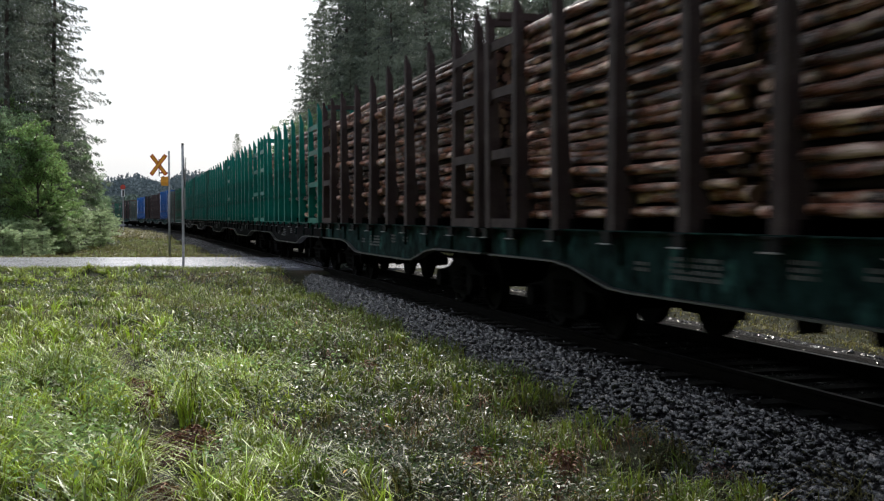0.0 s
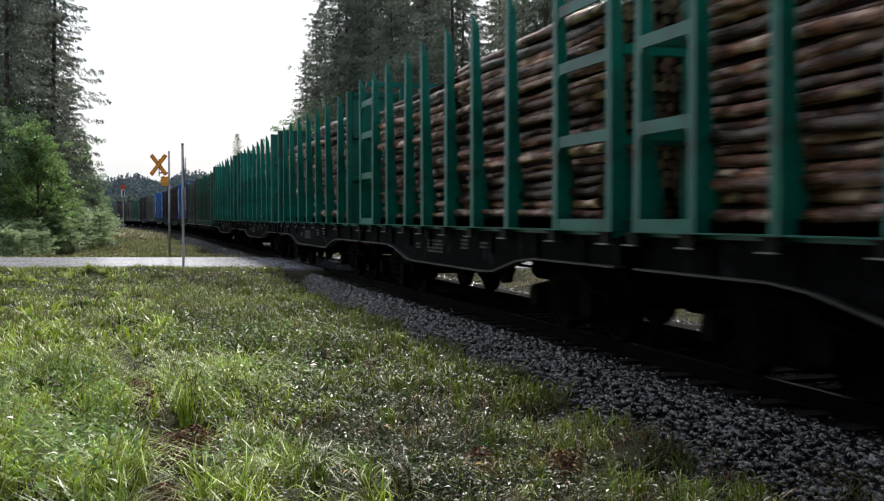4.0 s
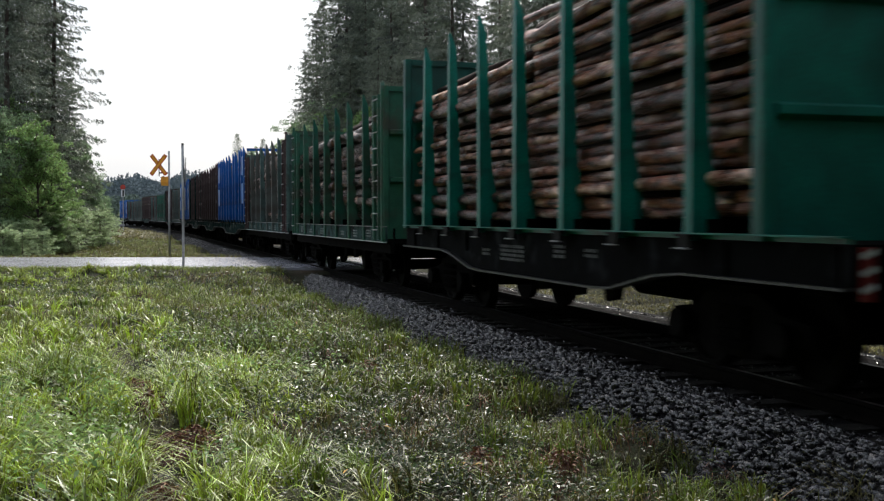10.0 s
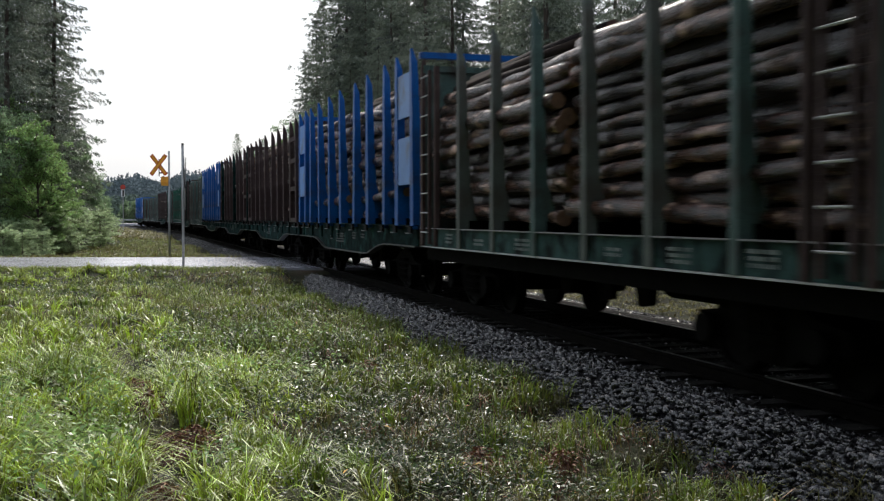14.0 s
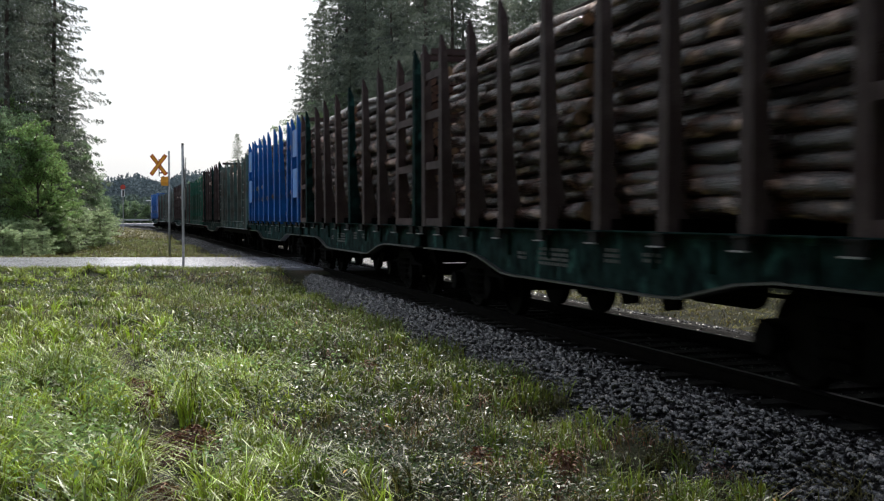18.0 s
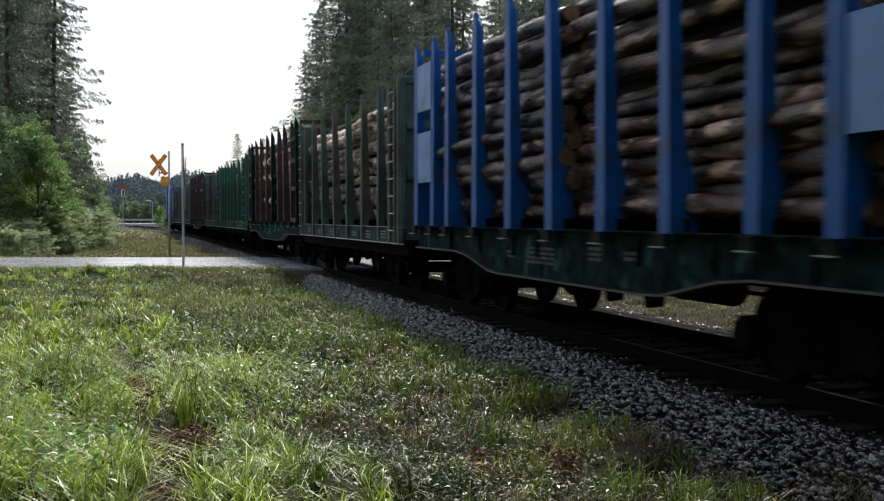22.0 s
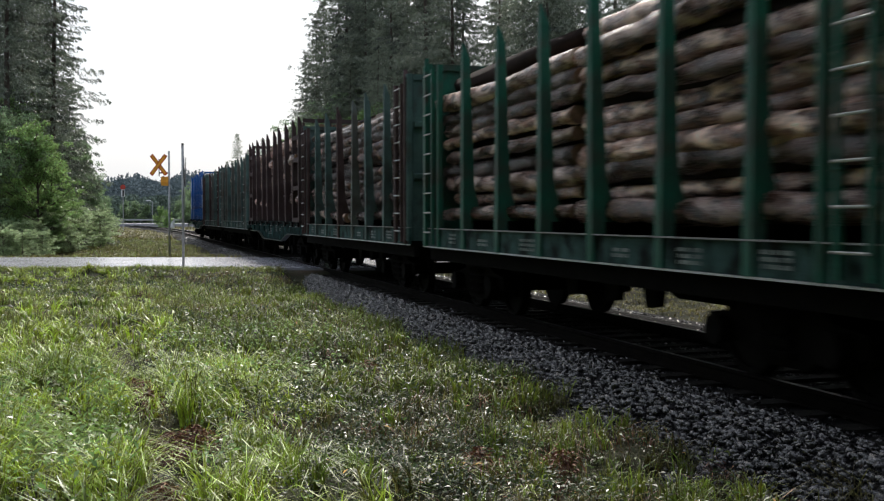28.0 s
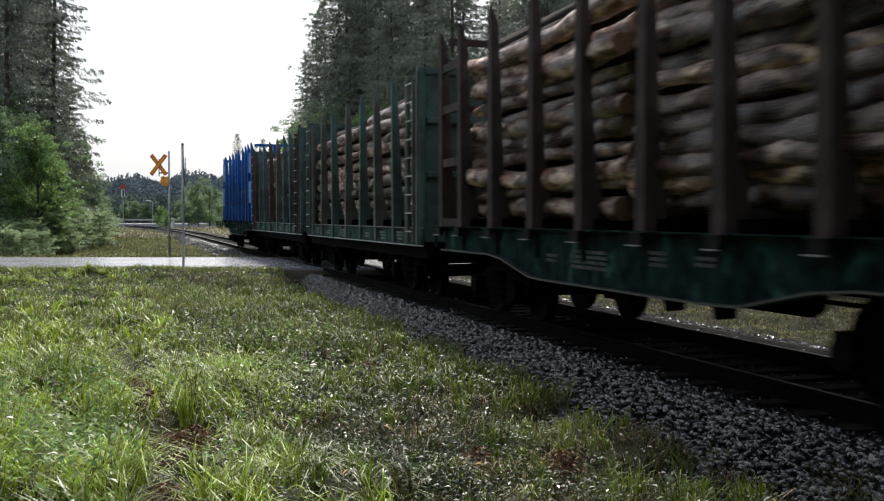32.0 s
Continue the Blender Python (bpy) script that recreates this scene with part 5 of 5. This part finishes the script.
ok = keep_off(x, y)
leaf_layer("dark_weeds", x[ok], y[ok], 0.030, 0.03, 0.30, DARK_WEED, "clumps of dark green wet weeds in the meadow", 0.8)
x, y = scatter(420, -5, 4.8, 4.0, 30.0)
leaf_layer("fallen_leaves", x, y, 0.032, 0.1, 0.24, FALLEN, "scattered yellow and orange fallen leaves", 0.3)

for fx, fy, k in FERNS:
    n = int(950 * k)
    a, r = rng.uniform(0, 6.283, n), np.abs(rng.normal(0, 0.17 * k + 0.04, n))
    lx, ly = r * np.cos(a), r * np.sin(a)
    c = np.stack([lx, ly, rng.uniform(0.02, 0.32, n) * (1 - r)], 1)
    w = unit(np.stack([np.cos(a), np.sin(a), rng.normal(0.1, 0.5, n)], 1))
    f = tagged(new("dead_fern"), "withered red-brown fern clump in the grass", "fern", "withered ferns")
    f.matrix_basis = pose(fx, fy, float(ground_at(fx, fy)))
    part("fronds", quads_mesh("fronds", c, w * 0.035, unit(np.cross(w, rng.normal(0, 1, (n, 3)))) * 0.008, np.array((0, 0, -0.02)), FERN), None, f)
    st = Mesh()
    for i in range(6):
        st.tube((0, 0, -0.02), (rng.normal(0, 0.13 * k), rng.normal(0, 0.13 * k), 0.26), 0.005, 0.002, n=4, caps=False)
    tagged(part("stem_tangle", st, FERN, f), kind="stuff")

# sleepers of the track
sl = Mesh().box(-1.33, 1.33, -0.12, 0.12, -0.30, -0.165, 0.02).data("sleeper", SLEEPER)
for i in range(185):
    cx, cy, a = track_at(-6 + 0.62 * i)
    part("sleeper", sl, None, track, at=pose(cx + rng.normal(0, 0.012), cy + rng.normal(0, 0.012), rng.normal(0, 0.004), 0, 0, math.degrees(a) + rng.normal(0, 0.4)))


far_sl = Mesh()
for i in list(range(-180, 0)) + list(range(185, 560)):
    cx, cy, a = track_at(-6 + 0.62 * i)
    u, q = Vector((math.cos(a), math.sin(a), 0)), Vector((-math.sin(a), math.cos(a), 0))
    c = Vector((cx, cy, 0))
    far_sl.add([c + u * px + q * py + Vector((0, 0, pz)) for pz in (-0.3, -0.165) for px, py in ((-1.33, -0.12), (1.33, -0.12), (1.33, 0.12), (-1.33, 0.12))], [(3, 2, 1, 0), (4, 5, 6, 7), (0, 1, 5, 4), (1, 2, 6, 5), (2, 3, 7, 6), (3, 0, 4, 7)])
tagged(part("sleeper_run", far_sl, SLEEPER, track), kind="stuff")


def stones(n, x0, x1, y0, y1, size):
    """Loose crushed stones on the ballast, six broken faces each."""
    x, y = scatter(n, x0, x1, y0, y1)
    d = np.abs(x)
    z = np.interp(d, [0, 1.3, 1.62, 2.15, 2.5], [-0.2, -0.2, -0.24, -0.58, -0.62]) + 0.15 * np.exp(-((x - 1.62) / 0.22) ** 2) + rng.uniform(-0.3, 0.5, n) * size
    o = np.array([(a, b, c) for c in (-1, 1) for a, b in ((-1, -1), (1, -1), (1, 1), (-1, 1))], float) * 0.62
    s = size * rng.uniform(0.4, 1.6, n)[:, None, None]
    v = o[None] * rng.uniform(0.7, 1.2, (n, 1, 3)) * np.array((1.15, 0.85, 0.6)) * (1 + rng.uniform(-0.45, 0.12, (n, 8, 1))) + rng.normal(0, 0.06, (n, 8, 3))
    ax = unit(rng.normal(0, 1, (n, 3)) * np.array((1, 1, 0.3)))[:, None]
    th = rng.normal(0, 0.45, n)[:, None, None]
    v = v * np.cos(th) + np.cross(np.broadcast_to(ax, v.shape), v) * np.sin(th) + ax * (v * ax).sum(2, keepdims=True) * (1 - np.cos(th))
    v = v * s
    a = rng.uniform(0, 6.283, n)
    ca, sa = np.cos(a)[:, None], np.sin(a)[:, None]
    v = np.stack([v[..., 0] * ca - v[..., 1] * sa + (x + TRACK_X)[:, None], v[..., 0] * sa + v[..., 1] * ca + y[:, None], v[..., 2] + z[:, None]], 2)
    f = np.array([(3, 2, 1, 0), (4, 5, 6, 7), (0, 1, 5, 4), (1, 2, 6, 5), (2, 3, 7, 6), (3, 0, 4, 7)])
    return v.reshape(-1, 3), (np.arange(n)[:, None, None] * 8 + f[None]).reshape(-1, 4)


sets = [stones(17000, -2.55, -1.22, 2.0, 24.0, 0.051), stones(8000, -2.45, -1.22, 22.0, 36.0, 0.056), stones(17000, 1.3, 2.1, 0.0, 44.0, 0.045), stones(7000, -1.25, 1.25, 2.0, 34.0, 0.032), stones(6000, -2.5, -1.2, 42.0, 100.0, 0.06)]
off, vv, ff = 0, [], []
for v, f in sets:
    vv.append(v)
    ff.append(f + off)
    off += len(v)
tagged(new("ballast_stones", arrays_mesh("ballast_stones", np.concatenate(vv), np.concatenate(ff), STONE)), "loose dark wet crushed stones along the track", "stones", kind="stuff")


# ---- motion ----
# metres that the train has rolled at each second
SPEEDS = [(0, 8.7), (4, 8.21), (8, 7.82), (12, 7.64), (16, 7.35), (20, 7.12), (24, 7.18), (28, 7.42), (32, 7.59)]

ROLL_T = np.linspace(0, 32, 961)
ROLL_V = np.interp(ROLL_T, [a for a, _ in SPEEDS], [b for _, b in SPEEDS])
ROLL_S = np.concatenate([[0], np.cumsum((ROLL_V[1:] + ROLL_V[:-1]) / 2 * (32 / 960))])


def rolled(t):
    return float(np.interp(t, ROLL_T, ROLL_S))


def motions():
    times = list(range(33))
    way = [rolled(t) for t in times]
    for ob, mid, along, up in MOVING:
        rows = []
        for t, g in zip(times, way):
            s = mid - g
            xa, ya, _ = track_at(s - 4.6)
            xb, yb, _ = track_at(s + 4.6)
            turn = math.atan2(-(xb - xa), yb - ya)
            cx, cy = (xa + xb) / 2, (ya + yb) / 2
            rows.append((t, pose(cx - math.sin(turn) * along, cy + math.cos(turn) * along, up, 0, 0, math.degrees(turn))))
        walk(ob, rows)
    # wheelsets turn as the train rolls, 60 degrees or so from row to row
    times = [i / 15 for i in range(481)]
    turns = [rolled(t) / 0.475 for t in times]
    for wheel in WHEELS:
        at = wheel.matrix_basis.translation.copy()
        walk(wheel, [(t, Matrix.Translation(at) @ Matrix.Rotation(a, 4, "X")) for t, a in zip(times, turns)])


motions()
